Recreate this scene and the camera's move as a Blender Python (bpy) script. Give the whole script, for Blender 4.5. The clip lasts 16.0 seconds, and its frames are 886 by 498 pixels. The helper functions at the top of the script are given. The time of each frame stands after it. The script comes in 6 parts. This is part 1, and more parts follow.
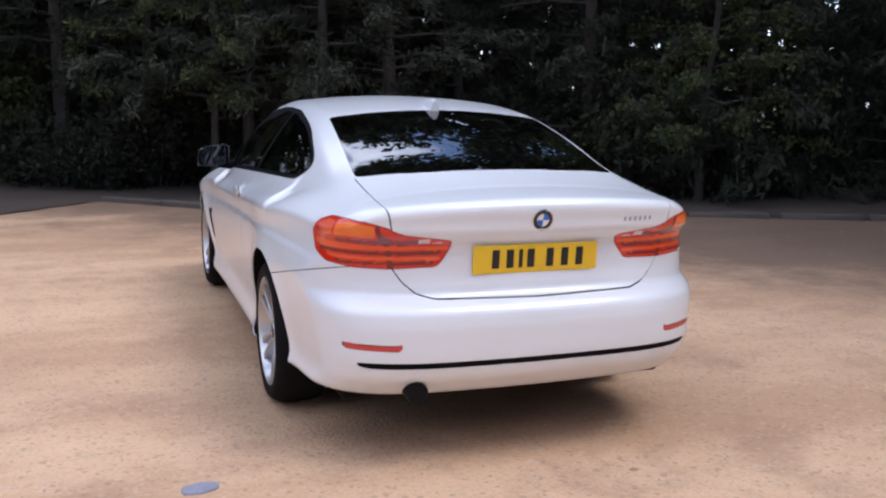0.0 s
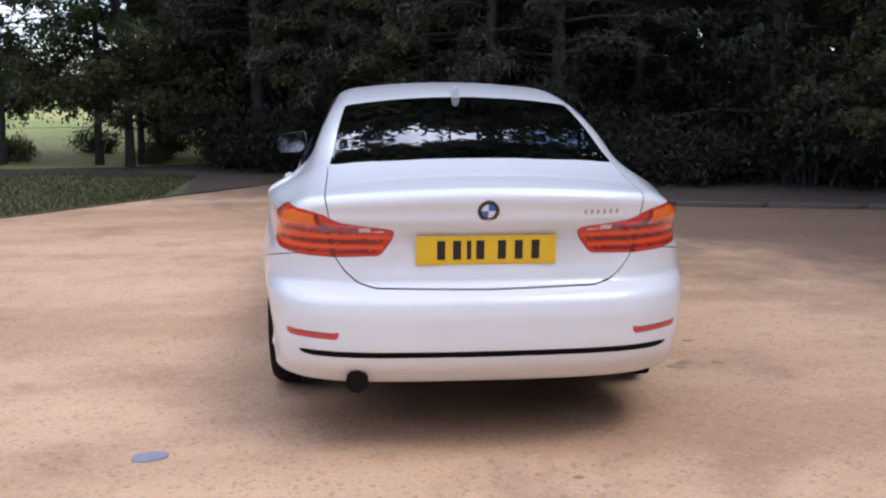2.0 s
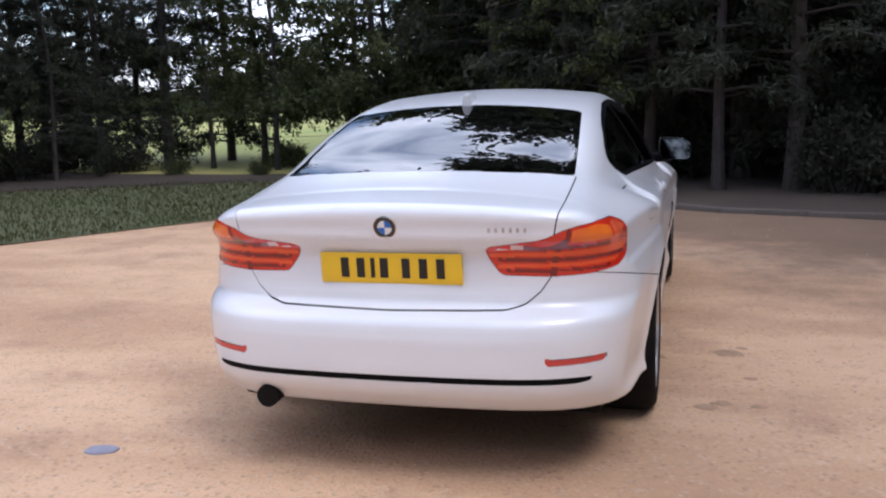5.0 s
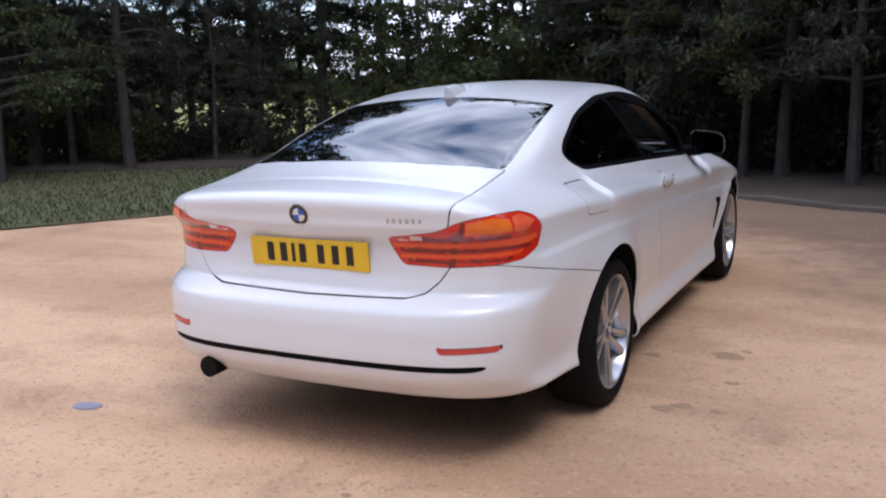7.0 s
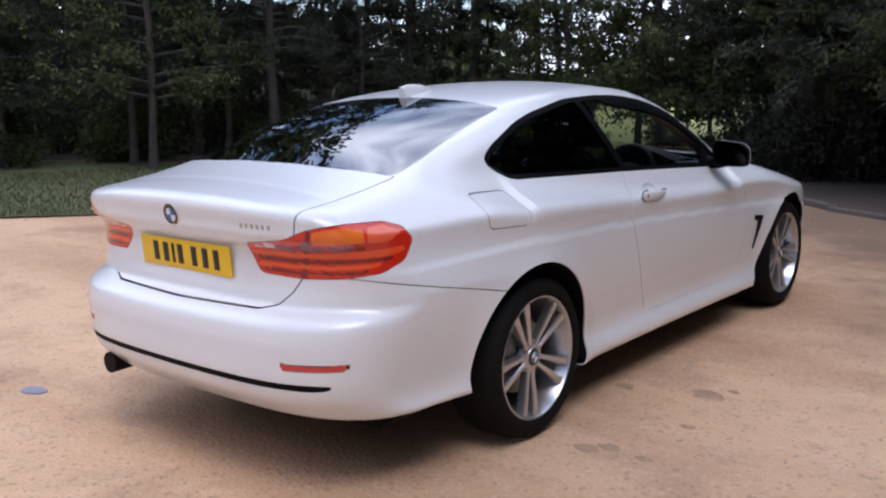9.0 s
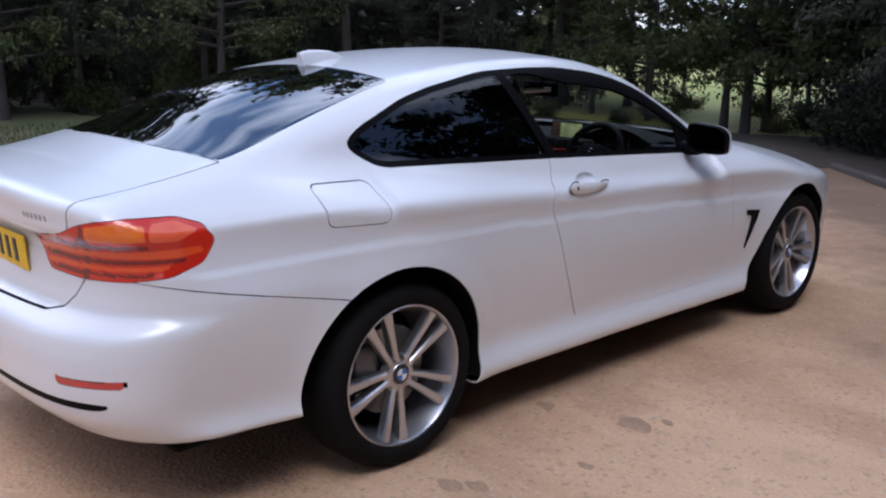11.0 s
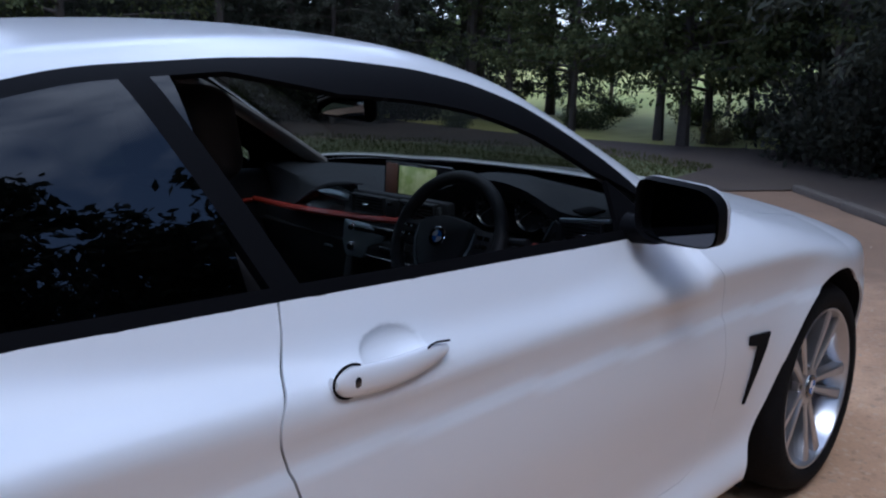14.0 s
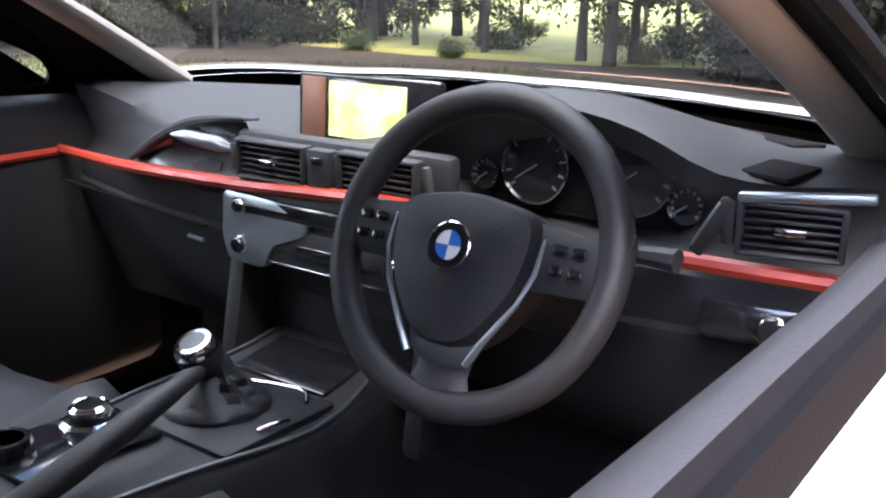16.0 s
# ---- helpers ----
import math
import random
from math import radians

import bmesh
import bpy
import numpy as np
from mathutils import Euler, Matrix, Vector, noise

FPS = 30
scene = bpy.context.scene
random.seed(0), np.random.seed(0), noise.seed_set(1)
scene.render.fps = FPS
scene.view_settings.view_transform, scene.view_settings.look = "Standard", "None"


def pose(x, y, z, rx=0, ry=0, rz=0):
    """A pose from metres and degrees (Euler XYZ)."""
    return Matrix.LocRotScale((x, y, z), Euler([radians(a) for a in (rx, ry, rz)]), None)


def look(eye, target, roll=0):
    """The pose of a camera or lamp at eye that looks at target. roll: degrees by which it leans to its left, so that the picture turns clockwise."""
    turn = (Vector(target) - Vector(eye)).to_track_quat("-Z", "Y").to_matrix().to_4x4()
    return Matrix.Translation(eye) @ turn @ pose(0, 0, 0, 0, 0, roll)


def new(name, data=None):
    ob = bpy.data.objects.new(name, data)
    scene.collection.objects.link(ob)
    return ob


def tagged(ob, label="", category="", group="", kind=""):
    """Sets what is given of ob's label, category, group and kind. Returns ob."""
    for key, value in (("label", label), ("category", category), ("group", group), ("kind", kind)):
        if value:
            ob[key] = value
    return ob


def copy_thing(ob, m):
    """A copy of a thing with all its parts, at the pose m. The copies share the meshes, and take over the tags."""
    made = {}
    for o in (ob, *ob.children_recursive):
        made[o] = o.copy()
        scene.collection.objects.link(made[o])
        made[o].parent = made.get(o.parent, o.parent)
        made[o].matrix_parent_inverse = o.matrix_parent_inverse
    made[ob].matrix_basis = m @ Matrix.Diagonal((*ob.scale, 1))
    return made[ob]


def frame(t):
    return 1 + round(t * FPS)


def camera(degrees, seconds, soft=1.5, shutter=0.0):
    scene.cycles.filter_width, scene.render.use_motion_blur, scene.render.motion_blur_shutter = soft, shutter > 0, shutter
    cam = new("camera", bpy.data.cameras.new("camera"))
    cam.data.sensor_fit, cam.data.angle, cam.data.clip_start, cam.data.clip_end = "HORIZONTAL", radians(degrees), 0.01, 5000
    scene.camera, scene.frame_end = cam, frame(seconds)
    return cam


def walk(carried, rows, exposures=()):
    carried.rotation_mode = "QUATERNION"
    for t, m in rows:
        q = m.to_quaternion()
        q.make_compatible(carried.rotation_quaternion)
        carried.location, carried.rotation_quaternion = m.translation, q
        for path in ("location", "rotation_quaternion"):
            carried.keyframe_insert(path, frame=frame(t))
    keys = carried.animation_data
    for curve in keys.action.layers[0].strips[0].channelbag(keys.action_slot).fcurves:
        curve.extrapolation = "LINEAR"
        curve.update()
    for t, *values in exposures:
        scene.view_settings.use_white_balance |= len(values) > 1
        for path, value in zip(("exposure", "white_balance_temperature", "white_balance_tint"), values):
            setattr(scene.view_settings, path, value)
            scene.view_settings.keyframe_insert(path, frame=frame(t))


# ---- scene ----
cam = camera(50.4, 16.0, soft=2.2)
PATH = [
    (0, (-1.537, -3.179, 1.386), (-0.87, -1.32, 1.072), 0.7),
    (0.5, (-1.281, -3.182, 1.417), (-0.694, -1.299, 1.088), 1.3),
    (1, (-1.0, -3.265, 1.395), (-0.514, -1.338, 1.075), 0.0),
    (1.5, (-0.725, -3.349, 1.376), (-0.416, -1.401, 1.045), 0.6),
    (2, (-0.446, -3.355, 1.401), (-0.282, -1.393, 1.053), -0.1),
    (2.5, (-0.176, -3.326, 1.371), (-0.145, -1.355, 1.03), 0.1),
    (3, (0.019, -3.304, 1.395), (-0.017, -1.334, 1.048), -0.9),
    (3.5, (0.257, -3.282, 1.396), (0.116, -1.313, 1.074), 0.7),
    (4, (0.476, -3.218, 1.417), (0.232, -1.262, 1.077), -0.4),
    (6.3, (1.657, -2.873, 1.368), (0.865, -1.064, 1.049), -1.1),
    (6.5, (1.718, -2.863, 1.402), (0.91, -1.068, 1.053), -1.4),
    (7, (1.994, -2.794, 1.408), (1.106, -1.036, 1.057), -1.4),
    (7.5, (2.208, -2.669, 1.393), (1.242, -0.952, 1.051), -0.8),
    (8, (2.424, -2.469, 1.404), (1.369, -0.805, 1.061), -0.8),
    (8.2, (2.508, -2.34, 1.389), (1.405, -0.704, 1.056), -0.4),
    (10.3, (3.105, -1.407, 1.431), (1.748, 0.0, 1.005), -0.8),
    (10.5, (3.112, -1.27, 1.454), (1.748, 0.123, 1.009), -0.1),
    (11, (3.126, -0.953, 1.453), (1.716, 0.395, 1.011), 0.9),
    (11.5, (2.958, -0.607, 1.481), (1.564, 0.75, 1.016), 2.1),
    (12, (2.789, -0.275, 1.481), (1.417, 1.106, 1.022), 2.2),
    (12.5, (2.612, 0.1, 1.472), (1.21, 1.469, 1.073), 1.8),
    (13, (2.32, 0.419, 1.404), (0.931, 1.806, 1.022), 1.6),
    (13.5, (2.049, 0.717, 1.396), (0.728, 2.164, 0.996), 0.8),
    (14, (1.826, 1.041, 1.36), (0.516, 2.491, 0.932), 0.6),
    (14.5, (1.564, 1.306, 1.298), (0.304, 2.786, 0.826), 1.4),
    (15, (1.3, 1.555, 1.275), (0.119, 3.093, 0.786), 1.8),
    (15.5, (1.045, 1.8, 1.242), (-0.113, 3.35, 0.736), -0.1),
    (16, (0.873, 1.922, 1.173), (-0.244, 3.479, 0.602), 0.3),
]
EXPOSURE = [
    (0.0, 0.5, 5820, 15), (4.0, 0.5, 5820, 15.5), (8.0, 0.48, 5850, 15.5), (10.5, 0.35, 5650, 16), (11.0, 0.33, 5550, 16), (13.0, 0.2, 5200, 14.5),
    (14.5, 0.45, 5100, 12), (15.0, 0.8, 5250, 13), (15.5, 1.85, 6050, 20), (16.0, 4.15, 6350, 20),
]
walk(cam, [(t, look(eye, target, roll)) for t, eye, target, roll in PATH], EXPOSURE)

# ---------------------------------------------------------------- world, sun
world = bpy.data.worlds.new("world")
scene.world = world
world.use_nodes = True
wn, wl = world.node_tree.nodes, world.node_tree.links
SUN_AZ, SUN_EL = radians(128), radians(60)
sky = wn.new("ShaderNodeTexSky")
sky.sky_type, sky.sun_disc, sky.sun_elevation, sky.sun_rotation = "NISHITA", False, SUN_EL, SUN_AZ
wtc = wn.new("ShaderNodeTexCoord")
wmap = wn.new("ShaderNodeMapping")
wmap.inputs["Scale"].default_value = (1.0, 1.0, 2.4)
wnoise = wn.new("ShaderNodeTexNoise")
wnoise.inputs["Scale"].default_value, wnoise.inputs["Detail"].default_value = 2.2, 6.0
wramp = wn.new("ShaderNodeValToRGB")
wramp.color_ramp.elements[0].position, wramp.color_ramp.elements[1].position = 0.42, 0.60
wmix = wn.new("ShaderNodeMixRGB")
wmix.inputs[2].default_value = (9.5, 9.8, 10.6, 1)
wbg = wn["Background"]
wbg.inputs["Strength"].default_value = 0.15
wl.new(wtc.outputs["Generated"], wmap.inputs["Vector"])
wl.new(wmap.outputs[0], wnoise.inputs["Vector"])
wl.new(wnoise.outputs["Fac"], wramp.inputs[0])
wl.new(wramp.outputs[0], wmix.inputs[0])
wl.new(sky.outputs[0], wmix.inputs[1])
wl.new(wmix.outputs[0], wbg.inputs["Color"])
sun = new("sun", bpy.data.lights.new("sun", "SUN"))
sun.data.energy, sun.data.angle, sun.data.color = 0.8, radians(24), (1.0, 0.94, 0.84)
sun.matrix_world = look((20 * math.sin(SUN_AZ), 20 * math.cos(SUN_AZ), 20 * math.tan(SUN_EL)), (0, 0, 0))


# ---------------------------------------------------------------- materials
def mat(name, base, rough=0.5, metal=0.0, grain=0.0, size=40.0, stain=0.0, stain_size=1.5, bump=0.0, coat=0.0, second=None, spec=0.5):
    """A procedural surface: fine grain and broad stains vary the colour, grain also the relief."""
    m = bpy.data.materials.new(name)
    m.use_nodes = True
    n, l = m.node_tree.nodes, m.node_tree.links
    b = n["Principled BSDF"]
    b.inputs["Base Color"].default_value = (*base, 1)
    b.inputs["Roughness"].default_value, b.inputs["Metallic"].default_value = rough, metal
    b.inputs["Coat Weight"].default_value, b.inputs["Coat Roughness"].default_value = coat, 0.03
    b.inputs["Specular IOR Level"].default_value = spec
    if grain or stain or bump:
        tc = n.new("ShaderNodeTexCoord")
        fine, broad = n.new("ShaderNodeTexNoise"), n.new("ShaderNodeTexNoise")
        fine.inputs["Scale"].default_value, fine.inputs["Detail"].default_value = size, 5
        broad.inputs["Scale"].default_value, broad.inputs["Detail"].default_value = stain_size, 4
        l.new(tc.outputs["Object"], fine.inputs["Vector"])
        l.new(tc.outputs["Object"], broad.inputs["Vector"])
        other = second or tuple(0.45 * c for c in base)
        mix1, mix2 = n.new("ShaderNodeMixRGB"), n.new("ShaderNodeMixRGB")
        r1, r2 = n.new("ShaderNodeMapRange"), n.new("ShaderNodeMapRange")
        for r, amount in ((r1, grain), (r2, stain)):
            r.inputs["From Min"].default_value, r.inputs["From Max"].default_value = 0.35, 0.7
            r.inputs["To Max"].default_value = amount
        l.new(fine.outputs["Fac"], r1.inputs["Value"])
        l.new(broad.outputs["Fac"], r2.inputs["Value"])
        mix1.inputs[1].default_value = (*base, 1)
        mix1.inputs[2].default_value = (*(0.5 * c for c in base), 1)
        mix2.inputs[2].default_value = (*other, 1)
        l.new(r1.outputs[0], mix1.inputs[0])
        l.new(mix1.outputs[0], mix2.inputs[1])
        l.new(r2.outputs[0], mix2.inputs[0])
        l.new(mix2.outputs[0], b.inputs["Base Color"])
        if bump:
            bp = n.new("ShaderNodeBump")
            bp.inputs["Strength"].default_value, bp.inputs["Distance"].default_value = bump, 0.01
            l.new(fine.outputs["Fac"], bp.inputs["Height"])
            l.new(bp.outputs[0], b.inputs["Normal"])
    return m


PAINT = mat("pearl_white_paint", (0.80, 0.81, 0.83), 0.28, 0.0, grain=0.03, size=900, stain=0.05, stain_size=3, coat=1.0, second=(0.74, 0.72, 0.70))
PAINT.node_tree.nodes["Principled BSDF"].inputs["Coat Weight"].default_value = 0.75
PAINT.node_tree.nodes["Principled BSDF"].inputs["Coat Roughness"].default_value = 0.11
GLOSS_BLACK = mat("gloss_black", (0.012, 0.012, 0.014), 0.15, coat=0.6)
BLACK_TRIM = mat("black_trim", (0.005, 0.005, 0.006), 0.5, grain=0.2, size=300, bump=0.04, spec=0.06)
DARK = mat("dark_underside", (0.009, 0.008, 0.009), 0.85, grain=0.4, size=60, spec=0.1)
RUBBER = mat("tyre_rubber", (0.008, 0.0075, 0.008), 0.8, grain=0.4, size=80, stain=0.12, stain_size=9, second=(0.03, 0.022, 0.018), bump=0.2, spec=0.12)
ALLOY = mat("alloy_silver", (0.55, 0.55, 0.57), 0.28, 0.9, grain=0.1, size=200, stain=0.12, stain_size=12)
ALLOY_DARK = mat("alloy_grey", (0.16, 0.16, 0.17), 0.4, 0.7, grain=0.2, size=120)
CHROME = mat("chrome", (0.8, 0.8, 0.82), 0.12, 1.0)
RED_LENS = mat("red_lens", (0.66, 0.028, 0.010), 0.15, coat=0.6)
RED_BAR = mat("orange_red_lens", (0.86, 0.10, 0.018), 0.18, coat=0.6)
RED_DEEP = mat("deep_red_lens", (0.20, 0.008, 0.008), 0.12, coat=0.7)
AMBER = mat("amber_lens", (0.88, 0.20, 0.02), 0.18, coat=0.6, stain=0.5, stain_size=14, second=(0.84, 0.11, 0.03))
PINK = mat("pale_red_lens", (0.86, 0.15, 0.06), 0.15, coat=0.6, stain=0.5, stain_size=16, second=(0.8, 0.06, 0.02))
CLEAR_LENS = mat("clear_lens", (0.75, 0.55, 0.52), 0.15, coat=1.0)
EXHAUST = mat("sooty_steel", (0.006, 0.005, 0.005), 0.6, 0.0, grain=0.4, size=60, spec=0.15)
DISC = mat("brake_steel", (0.28, 0.27, 0.26), 0.35, 0.9, grain=0.2, size=90)
MIRROR = mat("mirror_glass", (0.12, 0.125, 0.14), 0.03, 1.0)
REFLECTOR = mat("red_reflector", (0.60, 0.055, 0.045), 0.25, coat=0.6, grain=0.2, size=400)
YELLOW = mat("yellow_plate", (0.92, 0.58, 0.02), 0.4, grain=0.05, size=200, stain=0.12, stain_size=8)
INK = mat("black_ink", (0.015, 0.013, 0.012), 0.4)
BLUE = mat("badge_blue", (0.03, 0.16, 0.55), 0.25, coat=0.5)
WHITE = mat("badge_white", (0.8, 0.8, 0.8), 0.3, coat=0.5)


def glass(name, tint, rough=0.0, least=0.05):
    m = bpy.data.materials.new(name)
    m.use_nodes = True
    n, l = m.node_tree.nodes, m.node_tree.links
    n.remove(n["Principled BSDF"])
    clear, gloss, mix, face = n.new("ShaderNodeBsdfTransparent"), n.new("ShaderNodeBsdfGlossy"), n.new("ShaderNodeMixShader"), n.new("ShaderNodeLayerWeight")
    power, ramp = n.new("ShaderNodeMath"), n.new("ShaderNodeMapRange")
    power.operation, power.inputs[1].default_value = "POWER", 5.0
    ramp.inputs["To Min"].default_value = least
    clear.inputs["Color"].default_value = (*tint, 1)
    gloss.inputs["Roughness"].default_value = rough
    l.new(face.outputs["Facing"], power.inputs[0])
    l.new(power.outputs[0], ramp.inputs["Value"])
    l.new(ramp.outputs[0], mix.inputs[0])
    l.new(clear.outputs[0], mix.inputs[1])
    l.new(gloss.outputs[0], mix.inputs[2])
    l.new(mix.outputs[0], n["Material Output"].inputs["Surface"])
    return m


def leaf(name, a, b):
    """Foliage: the colour varies from leaf to leaf, and light comes through."""
    m = bpy.data.materials.new(name)
    m.use_nodes = True
    n, l = m.node_tree.nodes, m.node_tree.links
    geo, ramp, clear, mix = n.new("ShaderNodeNewGeometry"), n.new("ShaderNodeValToRGB"), n.new("ShaderNodeBsdfTranslucent"), n.new("ShaderNodeMixShader")
    ramp.color_ramp.elements[0].color, ramp.color_ramp.elements[1].color = (*a, 1), (*b, 1)
    bs = n["Principled BSDF"]
    bs.inputs["Roughness"].default_value, bs.inputs["Specular IOR Level"].default_value = 0.65, 0.1
    mix.inputs[0].default_value = 0.3
    l.new(geo.outputs["Random Per Island"], ramp.inputs[0])
    l.new(ramp.outputs[0], bs.inputs["Base Color"])
    l.new(ramp.outputs[0], clear.inputs["Color"])
    l.new(bs.outputs[0], mix.inputs[1])
    l.new(clear.outputs[0], mix.inputs[2])
    l.new(mix.outputs[0], n["Material Output"].inputs["Surface"])
    return m


GLASS_DARK = glass("privacy_glass", (0.03, 0.035, 0.04), 0.0, 0.055)
GLASS_REAR = glass("heated_rear_glass", (0.03, 0.035, 0.04), 0.0, 0.38)
GLASS_DOOR = glass("door_glass", (0.60, 0.65, 0.64), 0.0, 0.04)
GLASS_CLEAR = glass("window_glass", (0.42, 0.44, 0.41), 0.0, 0.04)



def sand_material():
    """Sandy gravel: pale painted sun streaks, damp brown mottles, small stones, tree shade and earth painted towards
    the wood.
    """
    m = bpy.data.materials.new("sandy_gravel")
    m.use_nodes = True
    n, l = m.node_tree.nodes, m.node_tree.links
    b = n["Principled BSDF"]
    b.inputs["Roughness"].default_value, b.inputs["Specular IOR Level"].default_value = 0.92, 0.25
    tc = n.new("ShaderNodeTexCoord")

    def noise_at(size, detail, stretch=(1, 1, 1), turn=0.0, rough=0.55):
        mp, t = n.new("ShaderNodeMapping"), n.new("ShaderNodeTexNoise")
        mp.inputs["Scale"].default_value, mp.inputs["Rotation"].default_value = stretch, (0, 0, radians(turn))
        t.inputs["Scale"].default_value, t.inputs["Detail"].default_value, t.inputs["Roughness"].default_value = size, detail, rough
        l.new(tc.outputs["Object"], mp.inputs["Vector"])
        l.new(mp.outputs[0], t.inputs["Vector"])
        return t.outputs["Fac"]

    def span(value, lo, hi, to_lo, to_hi):
        r = n.new("ShaderNodeMapRange")
        r.interpolation_type = "SMOOTHSTEP"
        for k, v in (("From Min", lo), ("From Max", hi), ("To Min", to_lo), ("To Max", to_hi)):
            r.inputs[k].default_value = v
        l.new(value, r.inputs["Value"])
        return r.outputs[0]

    def blend(fac, a, colour, kind="MIX"):
        x = n.new("ShaderNodeMixRGB")
        x.blend_type = kind
        l.new(fac, x.inputs[0])
        if isinstance(a, tuple):
            x.inputs[1].default_value = (*a, 1)
        else:
            l.new(a, x.inputs[1])
        if isinstance(colour, tuple):
            x.inputs[2].default_value = (*colour, 1)
        else:
            l.new(colour, x.inputs[2])
        return x.outputs[0]

    # Paler sand in long bands imitates streaks of sunlight.
    sun_streak = span(noise_at(0.55, 5, (0.45, 1.5, 1), 14), 0.38, 0.64, 0, 1)
    col = blend(sun_streak, (0.52, 0.320, 0.190), (0.70, 0.460, 0.285))
    col = blend(span(noise_at(1.5, 6), 0.48, 0.72, 0, 0.55), col, (0.36, 0.215, 0.135))
    col = blend(span(noise_at(6.5, 5, rough=0.65), 0.50, 0.74, 0, 0.32), col, (0.37, 0.24, 0.15))
    fine = noise_at(75, 4)
    col = blend(span(fine, 0.42, 0.72, 0, 0.28), col, (0.30, 0.20, 0.13))
    stones = n.new("ShaderNodeTexVoronoi")
    stones.inputs["Scale"].default_value = 60
    l.new(tc.outputs["Object"], stones.inputs["Vector"])
    bright = n.new("ShaderNodeSeparateColor")
    l.new(stones.outputs["Color"], bright.inputs[0])
    col = blend(span(bright.outputs[0], 0.82, 0.97, 0, 0.3), col, (0.62, 0.50, 0.38))
    col = blend(span(bright.outputs[1], 0.88, 0.98, 0, 0.35), col, (0.20, 0.145, 0.10))
    # Painted tree shade with earth and leaf crumbs, in uneven patches along the wood.
    sep, way, wood_shade = n.new("ShaderNodeSeparateXYZ"), n.new("ShaderNodeMath"), n.new("ShaderNodeMath")
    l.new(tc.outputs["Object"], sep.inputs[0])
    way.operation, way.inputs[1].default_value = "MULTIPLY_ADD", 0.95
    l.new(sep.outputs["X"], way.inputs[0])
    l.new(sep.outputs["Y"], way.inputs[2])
    wood_shade.operation, wood_shade.inputs[1].default_value = "MULTIPLY_ADD", 6.0
    l.new(noise_at(0.9, 6, rough=0.7), wood_shade.inputs[0])
    l.new(way.outputs[0], wood_shade.inputs[2])
    col = blend(span(wood_shade.outputs[0], 7.3, 10.6, 0, 0.85), col, (0.155, 0.105, 0.075))
    l.new(col, b.inputs["Base Color"])
    bump, height = n.new("ShaderNodeBump"), n.new("ShaderNodeMath")
    height.operation, height.inputs[1].default_value = "MULTIPLY_ADD", 0.6
    l.new(stones.outputs["Distance"], height.inputs[0])
    l.new(fine, height.inputs[2])
    bump.inputs["Strength"].default_value, bump.inputs["Distance"].default_value = 0.5, 0.01
    l.new(height.outputs[0], bump.inputs["Height"])
    l.new(bump.outputs[0], b.inputs["Normal"])
    return m


SAND = sand_material()
TURF = mat("turf", (0.09, 0.11, 0.04), 0.9, grain=0.5, size=30, stain=0.6, stain_size=0.5, second=(0.13, 0.10, 0.06), bump=0.6)
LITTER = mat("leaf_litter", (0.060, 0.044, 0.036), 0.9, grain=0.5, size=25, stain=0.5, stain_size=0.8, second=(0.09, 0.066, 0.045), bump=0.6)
MEADOW = mat("dry_meadow", (0.44, 0.40, 0.12), 0.9, grain=0.5, size=3, stain=0.8, stain_size=0.12, second=(0.22, 0.29, 0.06))
KERB_M = mat("kerb_timber", (0.12, 0.10, 0.085), 0.85, grain=0.4, size=30, stain=0.4, stain_size=3, bump=0.4)
LEAF_PINE = leaf("pine_needles", (0.036, 0.042, 0.033), (0.066, 0.070, 0.050))
LEAF_BROAD = leaf("broad_leaves", (0.042, 0.058, 0.026), (0.105, 0.115, 0.05))
LEAF_DARK = leaf("dark_undergrowth", (0.032, 0.036, 0.028), (0.056, 0.056, 0.040))
LEAF_DRY = leaf("dry_scrub", (0.16, 0.12, 0.06), (0.10, 0.11, 0.04))
BLADE = leaf("grass_blades", (0.06, 0.078, 0.026), (0.11, 0.105, 0.05))
SLATE = mat("blue_grey_slate", (0.30, 0.295, 0.36), 0.6, grain=0.3, size=60, stain=0.3, stain_size=10)
POST = mat("weathered_post", (0.20, 0.17, 0.14), 0.9, grain=0.5, size=30)
CLOD = mat("damp_earth", (0.46, 0.300, 0.190), 0.95, grain=0.5, size=60, stain=0.4, stain_size=9, bump=0.4)
STONE = mat("pebble", (0.42, 0.33, 0.25), 0.85, grain=0.4, size=60, stain=0.4, stain_size=20)
BARK = mat("pine_bark", (0.05, 0.041, 0.038), 0.9, grain=0.6, size=14, stain=0.4, stain_size=2, second=(0.11, 0.095, 0.08), bump=0.8)


# ---------------------------------------------------------------- mesh helpers
def link(name, bm, material, parent=None, label="", smooth=True, angle=None):
    me = bpy.data.meshes.new(name)
    bm.to_mesh(me)
    bm.free()
    for m in material if isinstance(material, (list, tuple)) else [material]:
        me.materials.append(m)
    if smooth:
        me.shade_smooth()
        if angle:
            me.set_sharp_from_angle(angle=radians(angle))
    ob = new(name, me)
    ob.parent = parent
    if label:
        ob["label"] = label
    return ob


def part(name, bm, material, parent, label="", smooth=True, angle=35):
    return link(name, bm, material, parent, label, smooth, angle)


